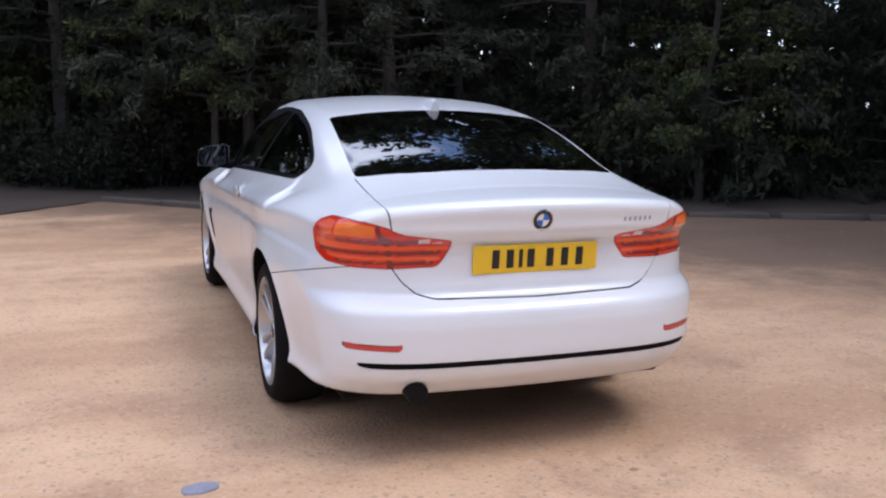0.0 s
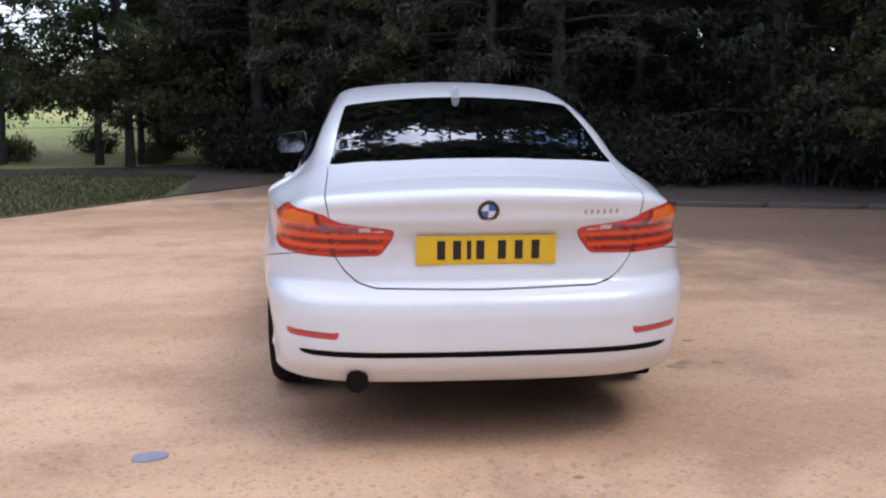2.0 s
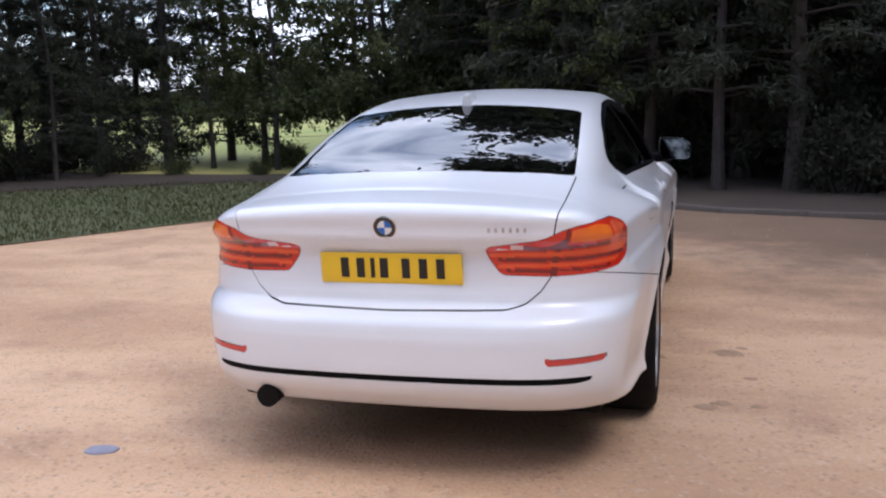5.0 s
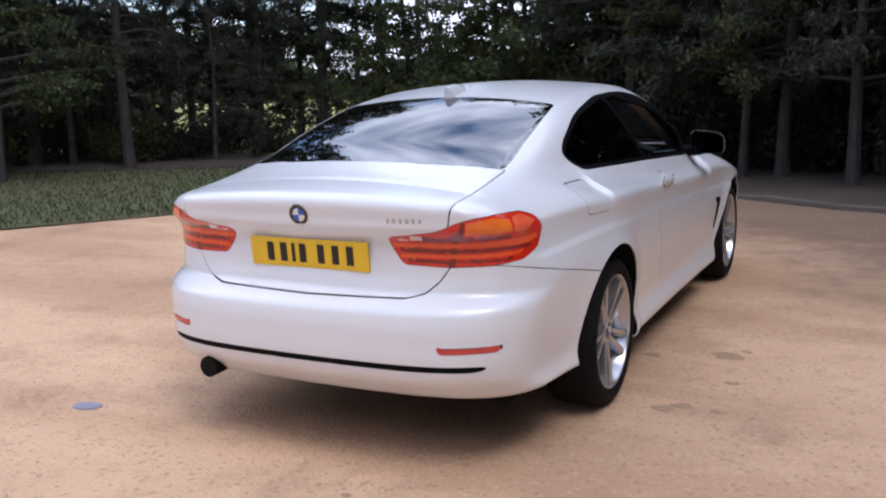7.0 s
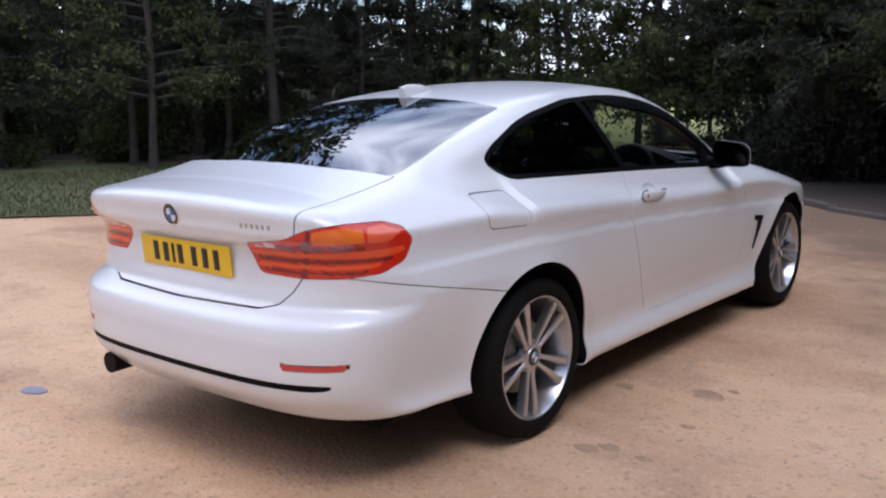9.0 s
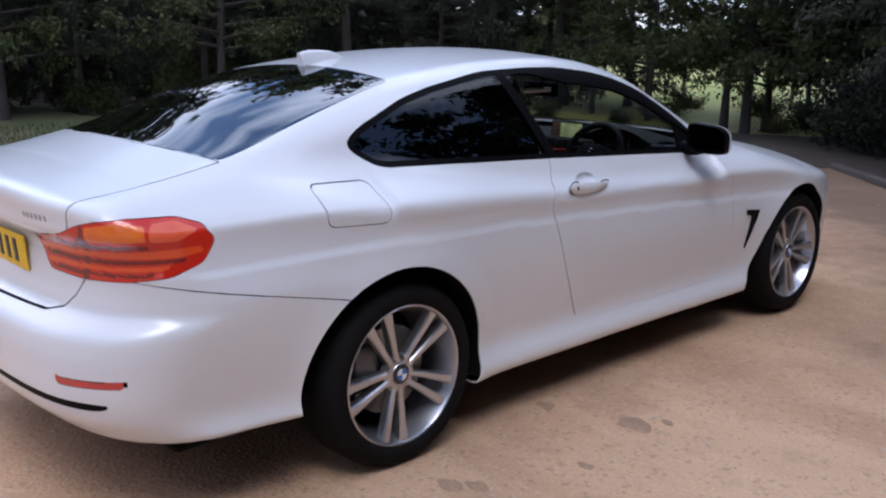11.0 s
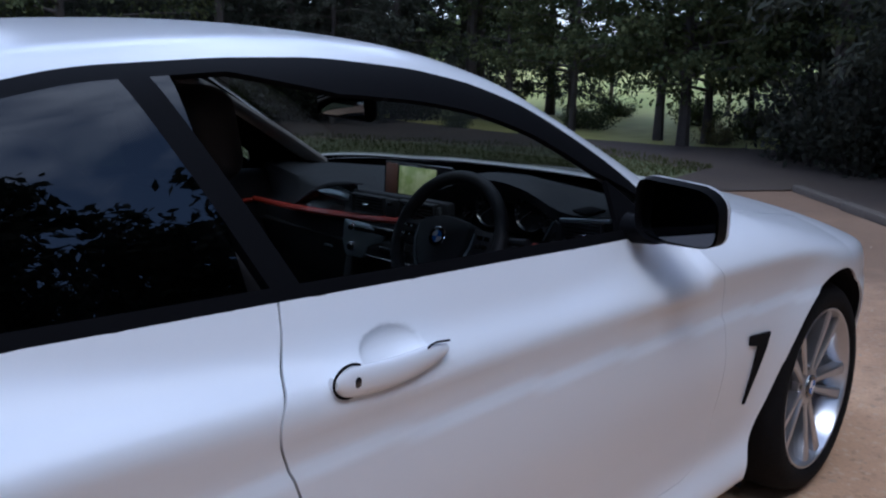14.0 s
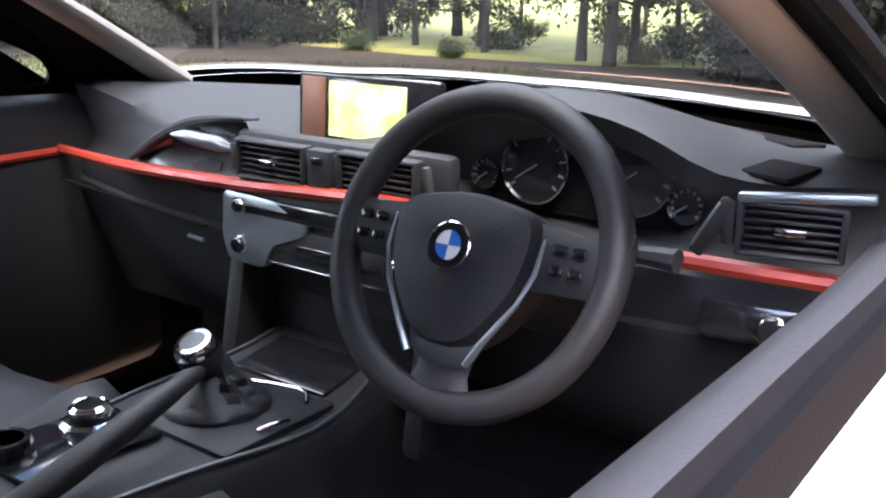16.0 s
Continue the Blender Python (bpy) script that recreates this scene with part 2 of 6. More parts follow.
def spl(*pts):
    """A smooth curve through (x, y) points, flat beyond its ends."""
    xs, ys = np.array([p[0] for p in pts], float), np.array([p[1] for p in pts], float)
    d = np.diff(ys) / np.diff(xs)
    m = np.r_[d[0], (d[1:] * np.diff(xs)[:-1] + d[:-1] * np.diff(xs)[1:]) / (xs[2:] - xs[:-2]), d[-1]] if len(xs) > 2 else np.r_[d, d]

    def f(v):
        v = np.clip(np.asarray(v, float), xs[0], xs[-1])
        i = np.clip(np.searchsorted(xs, v) - 1, 0, len(xs) - 2)
        h = xs[i + 1] - xs[i]
        t = (v - xs[i]) / h
        return (2 * t**3 - 3 * t**2 + 1) * ys[i] + (t**3 - 2 * t**2 + t) * h * m[i] + (3 * t**2 - 2 * t**3) * ys[i + 1] + (t**3 - t**2) * h * m[i + 1]

    return f


def smax(a, b, k):
    h = np.maximum(k - np.abs(a - b), 0) / k
    return np.maximum(a, b) + h * h * k / 4


def smin(a, b, k):
    return -smax(-a, -b, k)


def box(bm, size, at=(0, 0, 0), bevel=0.0, turn=None, segments=2):
    """Adds a bevelled box."""
    made = bmesh.ops.create_cube(bm, size=1.0)["verts"]
    bmesh.ops.scale(bm, vec=size, verts=made)
    if bevel:
        edges = list({e for v in made for e in v.link_edges})
        out = bmesh.ops.bevel(bm, geom=edges, offset=bevel, segments=segments, affect="EDGES", profile=0.5)
        made = list({v for f in out["faces"] for v in f.verts} | {v for v in made if v.is_valid})
    m = Matrix.Translation(at)
    if turn:
        m = m @ Euler([radians(a) for a in turn]).to_matrix().to_4x4()
    bmesh.ops.transform(bm, matrix=m, verts=made)
    return made


def tube(bm, path, radius, sides=10, closed=False, cap=True, flat=1.0):
    """Adds a tube along points; radius a number or one for each point."""
    pts = [Vector(p) for p in path]
    n = len(pts)
    rad = [radius] * n if isinstance(radius, (int, float)) else list(radius)
    rings, up = [], Vector((0, 0, 1))
    for i, p in enumerate(pts):
        a, b = pts[(i - 1) % n] if closed or i else p, pts[(i + 1) % n] if closed or i < n - 1 else p
        d = (b - a).normalized()
        u = up - d * up.dot(d)
        if u.length < 0.1:
            u = Vector((1, 0, 0)) - d * d.x
        u.normalize()
        w = d.cross(u)
        rings.append([bm.verts.new(p + rad[i] * (math.cos(q) * u * flat + math.sin(q) * w)) for q in (2 * math.pi * k / sides for k in range(sides))])
    for i in range(n if closed else n - 1):
        a, b = rings[i], rings[(i + 1) % n]
        for k in range(sides):
            bm.faces.new((a[k], a[(k + 1) % sides], b[(k + 1) % sides], b[k]))
    if cap and not closed:
        bm.faces.new(rings[0][::-1])
        bm.faces.new(rings[-1])
    return rings


def lathe(bm, profile, sides=48, axis="x", m=None):
    """Turns (radius, along) points round an axis."""
    rings = []
    for r, a in profile:
        ring = []
        for k in range(sides):
            q = 2 * math.pi * k / sides
            c, s = r * math.cos(q), r * math.sin(q)
            co = Vector((a, c, s)) if axis == "x" else Vector((c, a, s)) if axis == "y" else Vector((c, s, a))
            ring.append(bm.verts.new(m @ co if m else co))
        rings.append(ring)
    for a, b in zip(rings, rings[1:]):
        for k in range(sides):
            bm.faces.new((a[k], a[(k + 1) % sides], b[(k + 1) % sides], b[k]))
    return rings


def sdf_poly(pts):
    """Signed distance to a polygon: negative inside."""
    p = np.array(pts, float)
    q = np.roll(p, -1, 0)

    def f(u, v):
        u, v = np.asarray(u, float), np.asarray(v, float)
        best, inside = np.full(u.shape, 1e9), np.zeros(u.shape, bool)
        for (ax, ay), (bx, by) in zip(p, q):
            ex, ey = bx - ax, by - ay
            t = np.clip(((u - ax) * ex + (v - ay) * ey) / (ex * ex + ey * ey + 1e-12), 0, 1)
            best = np.minimum(best, np.hypot(u - ax - t * ex, v - ay - t * ey))
            if ey:
                inside ^= ((ay > v) != (by > v)) & (u < ex * (v - ay) / ey + ax)
        return np.where(inside, -best, best)

    return f


def rounded(pts, r):
    """A polygon whose corners are rounded off."""
    out, n = [], len(pts)
    for i in range(n):
        a, b, c = (Vector(pts[(i + k) % n]) for k in (-1, 0, 1))
        ra, rc = min(r, 0.45 * (a - b).length), min(r, 0.45 * (c - b).length)
        s, e = b + (a - b).normalized() * ra, b + (c - b).normalized() * rc
        for k in range(6):
            t = k / 5
            out.append(tuple((1 - t) ** 2 * s + 2 * t * (1 - t) * b + t * t * e))
    return out


SCRATCH = bpy.data.meshes.new("scratch")


def split_at(bm, field):
    """Cuts the faces of bm along the line on which field(x, y, z) is nought."""
    if not bm.faces:
        return
    bm.to_mesh(SCRATCH)
    co, ends = np.empty(3 * len(SCRATCH.vertices)), np.empty(2 * len(SCRATCH.edges), np.int64)
    SCRATCH.vertices.foreach_get("co", co)
    SCRATCH.edges.foreach_get("vertices", ends)
    co, ends = co.reshape(-1, 3), ends.reshape(-1, 2)
    val = field(co[:, 0], co[:, 1], co[:, 2])
    val = np.where(np.abs(val) < 2e-5, 2e-5, val)
    bm.edges.ensure_lookup_table()
    crossing = np.nonzero((val[ends[:, 0]] < 0) != (val[ends[:, 1]] < 0))[0]
    bm.verts.ensure_lookup_table()
    picked = [(bm.edges[int(i)], bm.verts[int(ends[i, 0])], val[ends[i, 0]], val[ends[i, 1]]) for i in crossing]
    fresh = set()
    for e, a, va, vb in picked:
        fresh.add(bmesh.utils.edge_split(e, a, float(va / (va - vb)))[1])
    for f in {f for v in fresh for f in v.link_faces}:
        new_v = [v for v in f.verts if v in fresh]
        if len(new_v) == 2:
            try:
                bmesh.utils.face_split(f, new_v[0], new_v[1])
            except ValueError:
                pass
    bm.verts.index_update()
    bm.edges.index_update()
    bm.faces.index_update()


def take(bm, field):
    """Moves the faces where field < 0 out of bm into a new bmesh."""
    got = bmesh.new()
    if not bm.faces:
        return got
    bm.to_mesh(SCRATCH)
    c = np.empty(3 * len(SCRATCH.polygons))
    SCRATCH.polygons.foreach_get("center", c)
    c = c.reshape(-1, 3)
    picked = np.nonzero(field(c[:, 0], c[:, 1], c[:, 2]) < 0)[0]
    bm.faces.ensure_lookup_table()
    faces, copies = [bm.faces[int(i)] for i in picked], {}
    for f in faces:
        for v in f.verts:
            if v not in copies:
                copies[v] = got.verts.new(v.co)
        got.faces.new([copies[v] for v in f.verts])
    bmesh.ops.delete(bm, geom=faces, context="FACES")
    return got


def cut_panel(bm, field, gap=0.0018):
    """Parts a panel off along field = 0, leaving a real gap round it."""
    wide = gap if callable(gap) else lambda x, y, z: gap
    split_at(bm, lambda x, y, z: field(x, y, z) + wide(x, y, z))
    split_at(bm, lambda x, y, z: field(x, y, z) - wide(x, y, z))
    panel = take(bm, lambda x, y, z: field(x, y, z) + wide(x, y, z))
    take(bm, lambda x, y, z: field(x, y, z) - wide(x, y, z)).free()
    for piece in (bm, panel):
        bmesh.ops.remove_doubles(piece, verts=[v for v in piece.verts if any(e.calc_length() < 0.0016 for e in v.link_edges)], dist=0.0016)
        bmesh.ops.dissolve_degenerate(piece, edges=piece.edges, dist=0.0003)
    return panel


# ---------------------------------------------------------------- the car's skin
# Car: x to its right, y ahead from the tail, z up from the ground.
AXLE_R, AXLE_F, HUB_Z, HUB_F = 1.035, 3.795, 0.332, 0.354
W_PLAN = spl((-0.1, 0.78), (0.15, 0.82), (0.4, 0.853), (0.75, 0.89), (1.05, 0.905), (1.5, 0.893), (2.0, 0.887), (2.8, 0.886), (3.3, 0.892), (3.80, 0.902), (4.15, 0.862), (4.7, 0.74))
CREASE = spl((0.3, 0.905), (0.85, 0.922), (1.9, 0.893), (3.0, 0.845), (3.6, 0.815), (4.5, 0.70))
SIDE_LOW = spl((0.15, -0.07), (0.21, -0.03), (0.26, -0.022), (0.33, -0.042), (0.45, -0.032), (0.6, -0.010), (0.70, -0.0115), (0.76, -0.016), (0.80, -0.018), (0.82, -0.018))
SIDE_TOP = spl((-0.13, -0.018), (-0.12, -0.018), (-0.07, -0.0145), (-0.025, -0.0052), (-0.006, -0.0006), (0.0, 0.0), (0.02, -0.010), (0.1, -0.085), (0.25, -0.25))
REAR = spl((0.2, 0.16), (0.26, 0.09), (0.31, 0.035), (0.36, -0.015), (0.42, -0.038), (0.5, -0.045), (0.58, -0.045), (0.625, -0.03), (0.645, 0.0), (0.66, 0.03), (0.70, 0.046), (0.78, 0.054), (0.85, 0.05), (0.872, 0.036), (0.885, 0.018), (0.94, 0.003), (1.0, -0.008), (1.03, -0.006), (1.1, 0.05))
DECK = spl((-0.1, 1.015), (0.02, 1.022), (0.12, 1.036), (0.3, 1.058), (0.5, 1.078), (1.0, 1.06), (2.6, 0.97), (3.3, 0.972), (3.6, 0.955), (4.0, 0.90), (4.3, 0.81), (4.5, 0.72), (4.65, 0.65))
NOSE = spl((0.2, 4.5), (0.3, 4.57), (0.45, 4.6), (0.6, 4.6), (0.72, 4.56), (0.85, 4.45), (1.0, 4.3))
ROOF = spl((0.2, 0.98), (0.45, 1.075), (0.7, 1.168), (1.0, 1.265), (1.26, 1.332), (1.55, 1.375), (1.9, 1.400), (2.2, 1.398), (2.45, 1.368), (2.62, 1.328), (2.85, 1.232), (3.1, 1.115), (3.4, 0.962), (3.7, 0.80))
CABIN = spl((0.3, 0.60), (0.5, 0.645), (0.95, 0.722), (1.3, 0.757), (1.84, 0.785), (2.3, 0.785), (2.8, 0.770), (3.1, 0.735), (3.4, 0.68))


def ease(t):
    t = np.clip(t, 0, 1)
    return t * t * (3 - 2 * t)


def skin(x, y, z):
    x = np.abs(x)
    w = W_PLAN(y)
    zc = CREASE(y)
    prof = np.where(z < zc - 0.12, SIDE_LOW(z + (0.92 - 0.12 - zc + 0.0) * np.clip((z - 0.5) / 0.3, 0, 1)), SIDE_TOP(z - zc))
    for ya, za in ((AXLE_R, HUB_Z), (AXLE_F, HUB_F)):
        r = np.hypot(y - ya, z - za)
        prof = prof + 0.014 * np.exp(-(((r - 0.37) / 0.07) ** 2)) * (z > 0.2)
    waist = (0.045 * np.clip((z - 0.70) / 0.16, 0, 1) + 0.028 * np.clip((z - 0.86) / 0.10, 0, 1)) * ease((1.25 - y) / 0.95)
    side = x - (w + prof - waist)
    rear = REAR(z) + 0.078 * x**2 + 0.68 * x**6 * (1 - 0.25 * np.clip((z - 0.7) / 0.3, 0, 1)) - y
    front = y - (NOSE(z) - 0.12 * x**2 - 0.85 * x**6)
    top = z - (DECK(y) - np.where(y > 3, 0.020 + 0.045 * np.clip((y - 3.4) / 0.5, 0, 1), np.where(y < 1, 0.058, 0.045)) * (x / 0.7) ** 2 * np.clip(1.3 - np.abs(y - 2.2) / 4, 0.4, 1) - 0.03 * (x / 0.8) ** 6)
    floor = np.where(y < 1, 0.274 + 0.012 * np.clip((x - 0.58) / 0.28, 0, 1) ** 2, 0.215) - z
    low = smax(smax(side, rear, 0.07), smax(top, front, 0.06), 0.045)
    low = smax(low, floor, 0.03)
    over = z - (ROOF(y) - 0.038 * (x / 0.55) ** 2 - 0.030 * (x / 0.6) ** 4 * np.clip((y - 2.3) / 0.4, 0, 1))
    flank = x - (CABIN(y) - 0.45 * (z - 1.0) - 0.36 * np.maximum(z - 1.0, 0) ** 2)
    cabin = smax(smax(over, flank, 0.075), np.maximum(np.maximum(0.85 - z, 0.3 - y), y - 3.6), 0.01)
    return smin(low, cabin, 0.035 + 0.055 * ease((1.7 - y) / 0.7) + 0.04 * ease((y - 2.5) / 0.4))


def cast(points, inner):
    """Moves points inward along straight ways until they meet the skin."""
    steps = np.linspace(0, 1, 70)
    lo, hi = np.zeros(len(points)), np.ones(len(points))
    done = np.zeros(len(points), bool)
    for a in steps[1:]:
        p = points + (inner - points) * a
        hit = (skin(p[:, 0], p[:, 1], p[:, 2]) < 0) & ~done
        hi[hit], lo[hit] = a, a - steps[1]
        done |= hit
    for _ in range(18):
        mid = (lo + hi) / 2
        p = points + (inner - points) * mid[:, None]
        inside = skin(p[:, 0], p[:, 1], p[:, 2]) < 0
        hi, lo = np.where(inside, mid, hi), np.where(inside, lo, mid)
    return points + (inner - points) * hi[:, None]


def car_skin(step=0.0166):
    xs = np.arange(0, 1.0001, step)
    zs = np.arange(0.12, 1.5001, step)
    ys = np.arange(-0.16, 4.7601, step)
    ring = [(xs[-1], z) for z in zs] + [(x, zs[-1]) for x in xs[-2::-1]]
    index, points, faces = {}, [], []

    def vid(x, y, z):
        key = (int(x * 1000 + 0.5), int(y * 1000 + 1000.5), int(z * 1000 + 0.5))
        if key not in index:
            index[key] = len(points)
            points.append((x, y, z))
        return index[key]

    for ya, yb in zip(ys, ys[1:]):
        for (xa, za), (xb, zb) in zip(ring, ring[1:]):
            faces.append((vid(xa, ya, za), vid(xa, yb, za), vid(xb, yb, zb), vid(xb, ya, zb)))
    for y, flip in ((ys[0], 1), (ys[-1], -1)):
        for xa, xb in zip(xs, xs[1:]):
            for za, zb in zip(zs, zs[1:]):
                faces.append((vid(xa, y, za), vid(xb, y, za), vid(xb, y, zb), vid(xa, y, zb))[::flip])
    p = np.array(points)
    inner = np.c_[np.minimum(p[:, 0] * 0.5, 0.3), np.clip(p[:, 1], 0.8, 3.8), np.clip(p[:, 2], 0.45, 0.62)]
    p = cast(p, inner)
    p[np.array([k[0] for k in points]) == 0, 0] = 0
    n = len(p)
    mirror = p * (-1, 1, 1)
    middle = p[:, 0] == 0
    remap = np.where(middle, np.arange(n), np.arange(n) + n)
    all_faces = faces + [tuple(int(remap[i]) for i in f[::-1]) for f in faces]
    me = bpy.data.meshes.new("skin")
    me.from_pydata(np.r_[p, mirror].tolist(), [], all_faces)
    bm = bmesh.new()
    bm.from_mesh(me)
    bpy.data.meshes.remove(me)
    bmesh.ops.delete(bm, geom=[v for v in bm.verts if not v.link_faces], context="VERTS")
    return bm


def side_of(poly, sign=1, deep=0.45):
    d = sdf_poly(poly)
    return lambda x, y, z: np.maximum(d(y, z), deep - sign * x)


def both(poly, deep=0.45):
    d = sdf_poly(poly)
    return lambda x, y, z: np.maximum(d(y, z), deep - np.abs(x))


def wrap(poly, sign=0, reach=1.0):
    """An outline round the tail: along x + y, up z."""
    d = sdf_poly(poly)
    return lambda x, y, z: np.maximum(d(np.abs(x) + y, z), np.maximum(y - reach, -sign * x if sign else -1))


def arch(ya):
    """A wheel opening; the front one runs out straight towards the sill."""
    if ya == AXLE_R:
        return lambda x, y, z: np.maximum(np.hypot(y - ya + 0.022, z - HUB_Z) - 0.385, 0.3 - np.abs(x))
    tail = sdf_poly([(3.305, 0.1), (3.305, 0.25), (3.45, 0.53), (3.60, 0.60), (3.78, 0.45), (3.78, 0.1)])
    return lambda x, y, z: np.maximum(np.minimum(np.hypot(y - ya + 0.012, z - 0.362) - 0.368, tail(y, z)), 0.3 - np.abs(x))


car = new("car")
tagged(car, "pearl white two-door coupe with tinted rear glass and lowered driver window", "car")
GLASS_SIDE = rounded([(0.93, 1.095), (1.03, 1.022), (1.84, 0.997), (2.4, 0.972), (2.95, 0.944), (2.955, 0.99), (2.925, 1.03), (2.87, 1.075), (2.78, 1.135), (2.69, 1.186), (2.60, 1.232), (2.52, 1.262), (2.436, 1.288), (2.30, 1.314), (2.1, 1.334), (1.9, 1.335), (1.65, 1.323), (1.36, 1.272), (1.22, 1.236), (1.0, 1.148)], 0.05)
shell = car_skin()
for ya in (AXLE_R, AXLE_F):
    split_at(shell, arch(ya))
    take(shell, arch(ya)).free()
windows = both(GLASS_SIDE, 0.4)
split_at(shell, windows)
window_skin = take(shell, windows)
REAR_GLASS = rounded([(-0.588, 0.52), (-0.3, 0.468), (0, 0.455), (0.3, 0.468), (0.588, 0.52), (0.562, 0.9), (0.532, 1.248), (0.3, 1.258), (0, 1.262), (-0.3, 1.258), (-0.532, 1.248), (-0.562, 0.9)], 0.03)
FRONT_GLASS = rounded([(-0.70, 3.16), (-0.4, 3.37), (0, 3.41), (0.4, 3.37), (0.70, 3.16), (0.61, 2.85), (0.54, 2.58), (0.3, 2.615), (0, 2.63), (-0.3, 2.615), (-0.54, 2.58), (-0.61, 2.85)], 0.03)


def above(poly, low=0.93):
    d = sdf_poly(poly)
    return lambda x, y, z: np.maximum(d(x, y), low - z)


split_at(shell, above(REAR_GLASS))
rear_glass = take(shell, above(REAR_GLASS))
split_at(shell, above(FRONT_GLASS))
front_glass = take(shell, above(FRONT_GLASS))

LIGHT = rounded([(0.387, 0.872), (0.58, 0.899), (0.66, 0.928), (0.74, 0.944), (0.86, 0.953), (1.03, 0.950), (1.13, 0.928), (1.18, 0.885), (1.14, 0.82), (1.03, 0.785), (0.85, 0.768), (0.655, 0.765), (0.46, 0.772)], 0.02)
light_skin = cut_panel(shell, wrap(LIGHT, 0, 0.6), 0.0010)
TRUNK = [(-0.60, 1.3), (-0.592, 1.0), (-0.577, 0.92), (-0.567, 0.775), (-0.525, 0.715), (-0.475, 0.672), (-0.41, 0.656), (0, 0.650), (0.41, 0.656), (0.475, 0.672), (0.525, 0.715), (0.567, 0.775), (0.577, 0.92), (0.592, 1.0), (0.60, 1.3)]
dt = sdf_poly(TRUNK)
trunk = lambda x, y, z: np.maximum(dt(x, z), y - 0.45 - 0.2 * x * x)
trunk_skin = cut_panel(shell, trunk, 0.0025)
split_at(light_skin, trunk)
STRIP = rounded([(-0.5, 0.406), (0.70, 0.406), (0.755, 0.41), (0.79, 0.426), (0.70, 0.428), (-0.5, 0.428)], 0.008)
strip_skin = cut_panel(shell, wrap(STRIP, 0, 0.5), 0.001)
REFL = rounded([(0.535, 0.497), (0.865, 0.500), (0.84, 0.478), (0.56, 0.474)], 0.006)
reflector_skin = cut_panel(shell, wrap(REFL, 0, 0.5), 0.001)
bumper = lambda x, y, z: np.maximum(z - (0.772 - 0.20 * np.clip(y - 0.16, 0, 1)), y - 1.0)
bumper_skin = cut_panel(shell, bumper)
DOOR = [(1.85, 1.03), (1.842, 0.99), (1.83, 0.94), (1.797, 0.90), (1.770, 0.862), (1.771, 0.83), (1.787, 0.787), (1.80, 0.745), (1.864, 0.583), (1.951, 0.408), (1.99, 0.33), (3.0, 0.33), (3.1, 0.36), (3.12, 0.6), (3.08, 0.8), (3.0, 0.92), (2.93, 1.0)]
door_skins = {s: cut_panel(shell, side_of(rounded(DOOR, 0.025), s), lambda x, y, z: np.where((y < 2.15) & (z > 0.36), 0.0022, 0.0006)) for s in (1, -1)}
FLAP = rounded([(0.728, 0.997), (0.965, 0.992), (0.967, 0.868), (0.738, 0.874)], 0.03)
flap_skin = cut_panel(shell, side_of(FLAP, 1))
HOOD = [(-0.71, 3.20), (-0.4, 3.41), (0, 3.45), (0.4, 3.41), (0.71, 3.20), (0.735, 3.6), (0.70, 4.1), (0.55, 4.42), (0, 4.52), (-0.55, 4.42), (-0.70, 4.1), (-0.735, 3.6)]
hood_skin = cut_panel(shell, above(HOOD, 0.6))
nose = lambda x, y, z: np.maximum(4.28 - y, z - 0.78)
nose_skin = cut_panel(shell, nose)


def thick(ob, t=0.006):
    s = ob.modifiers.new("thickness", "SOLIDIFY")
    s.thickness, s.offset = t, -1
    bm = bmesh.new()
    bm.from_mesh(ob.data)
    for e in bm.edges:
        if e.is_boundary:
            e.smooth = False
    bm.to_mesh(ob.data)
    bm.free()
    if ob.data.materials[0] == PAINT:
        ob.data.materials.append(DARK)
        s.material_offset = 1
    return ob


thick(part("body_shell", shell, PAINT, car, angle=60))
trunk_lid = thick(part("trunk_lid", trunk_skin, PAINT, car, angle=60))
rear_bumper = thick(part("rear_bumper", bumper_skin, PAINT, car, angle=60))
doors = {s: thick(part("door", door_skins[s], PAINT, car, angle=60)) for s in (1, -1)}


def dish(ob, s, y0, z0, ry, rz, deep):
    """Press a shallow finger bowl into a door."""
    bm = bmesh.new()
    bm.from_mesh(ob.data)
    for _ in range(3):
        edges = [e for e in bm.edges if all(math.hypot((v.co.y - y0) / (1.5 * ry), (v.co.z - z0) / (1.5 * rz)) < 1 + 0.25 for v in e.verts) or (e.calc_length() > 0.014 and math.hypot((sum(v.co.y for v in e.verts) / 2 - y0) / (1.4 * ry), (sum(v.co.z for v in e.verts) / 2 - z0) / (1.4 * rz)) < 1)]
        edges = [e for e in edges if e.calc_length() > 0.006]
        if edges:
            bmesh.ops.subdivide_edges(bm, edges=edges, cuts=1)
            bmesh.ops.triangulate(bm, faces=[f for f in bm.faces if len(f.verts) > 4])
    for v in bm.verts:
        d = math.hypot((v.co.y - y0) / ry, (v.co.z - z0) / rz)
        if d < 1:
            v.co.x -= s * deep * (1 - d * d) ** 0.6
    bm.to_mesh(ob.data)
    bm.free()


for s in (1, -1):
    dish(doors[s], s, 2.018, 0.893, 0.068, 0.037, 0.017)
thick(part("fuel_flap", flap_skin, PAINT, car, angle=60))
thick(part("hood", hood_skin, PAINT, car, angle=60))
thick(part("front_bumper", nose_skin, PAINT, car, angle=60))
part("bumper_strip", strip_skin, BLACK_TRIM, rear_bumper, "black trim strip")
part("rear_window", rear_glass, GLASS_REAR, car, "tinted rear window")
part("windscreen", front_glass, GLASS_CLEAR, car, "clear windscreen")


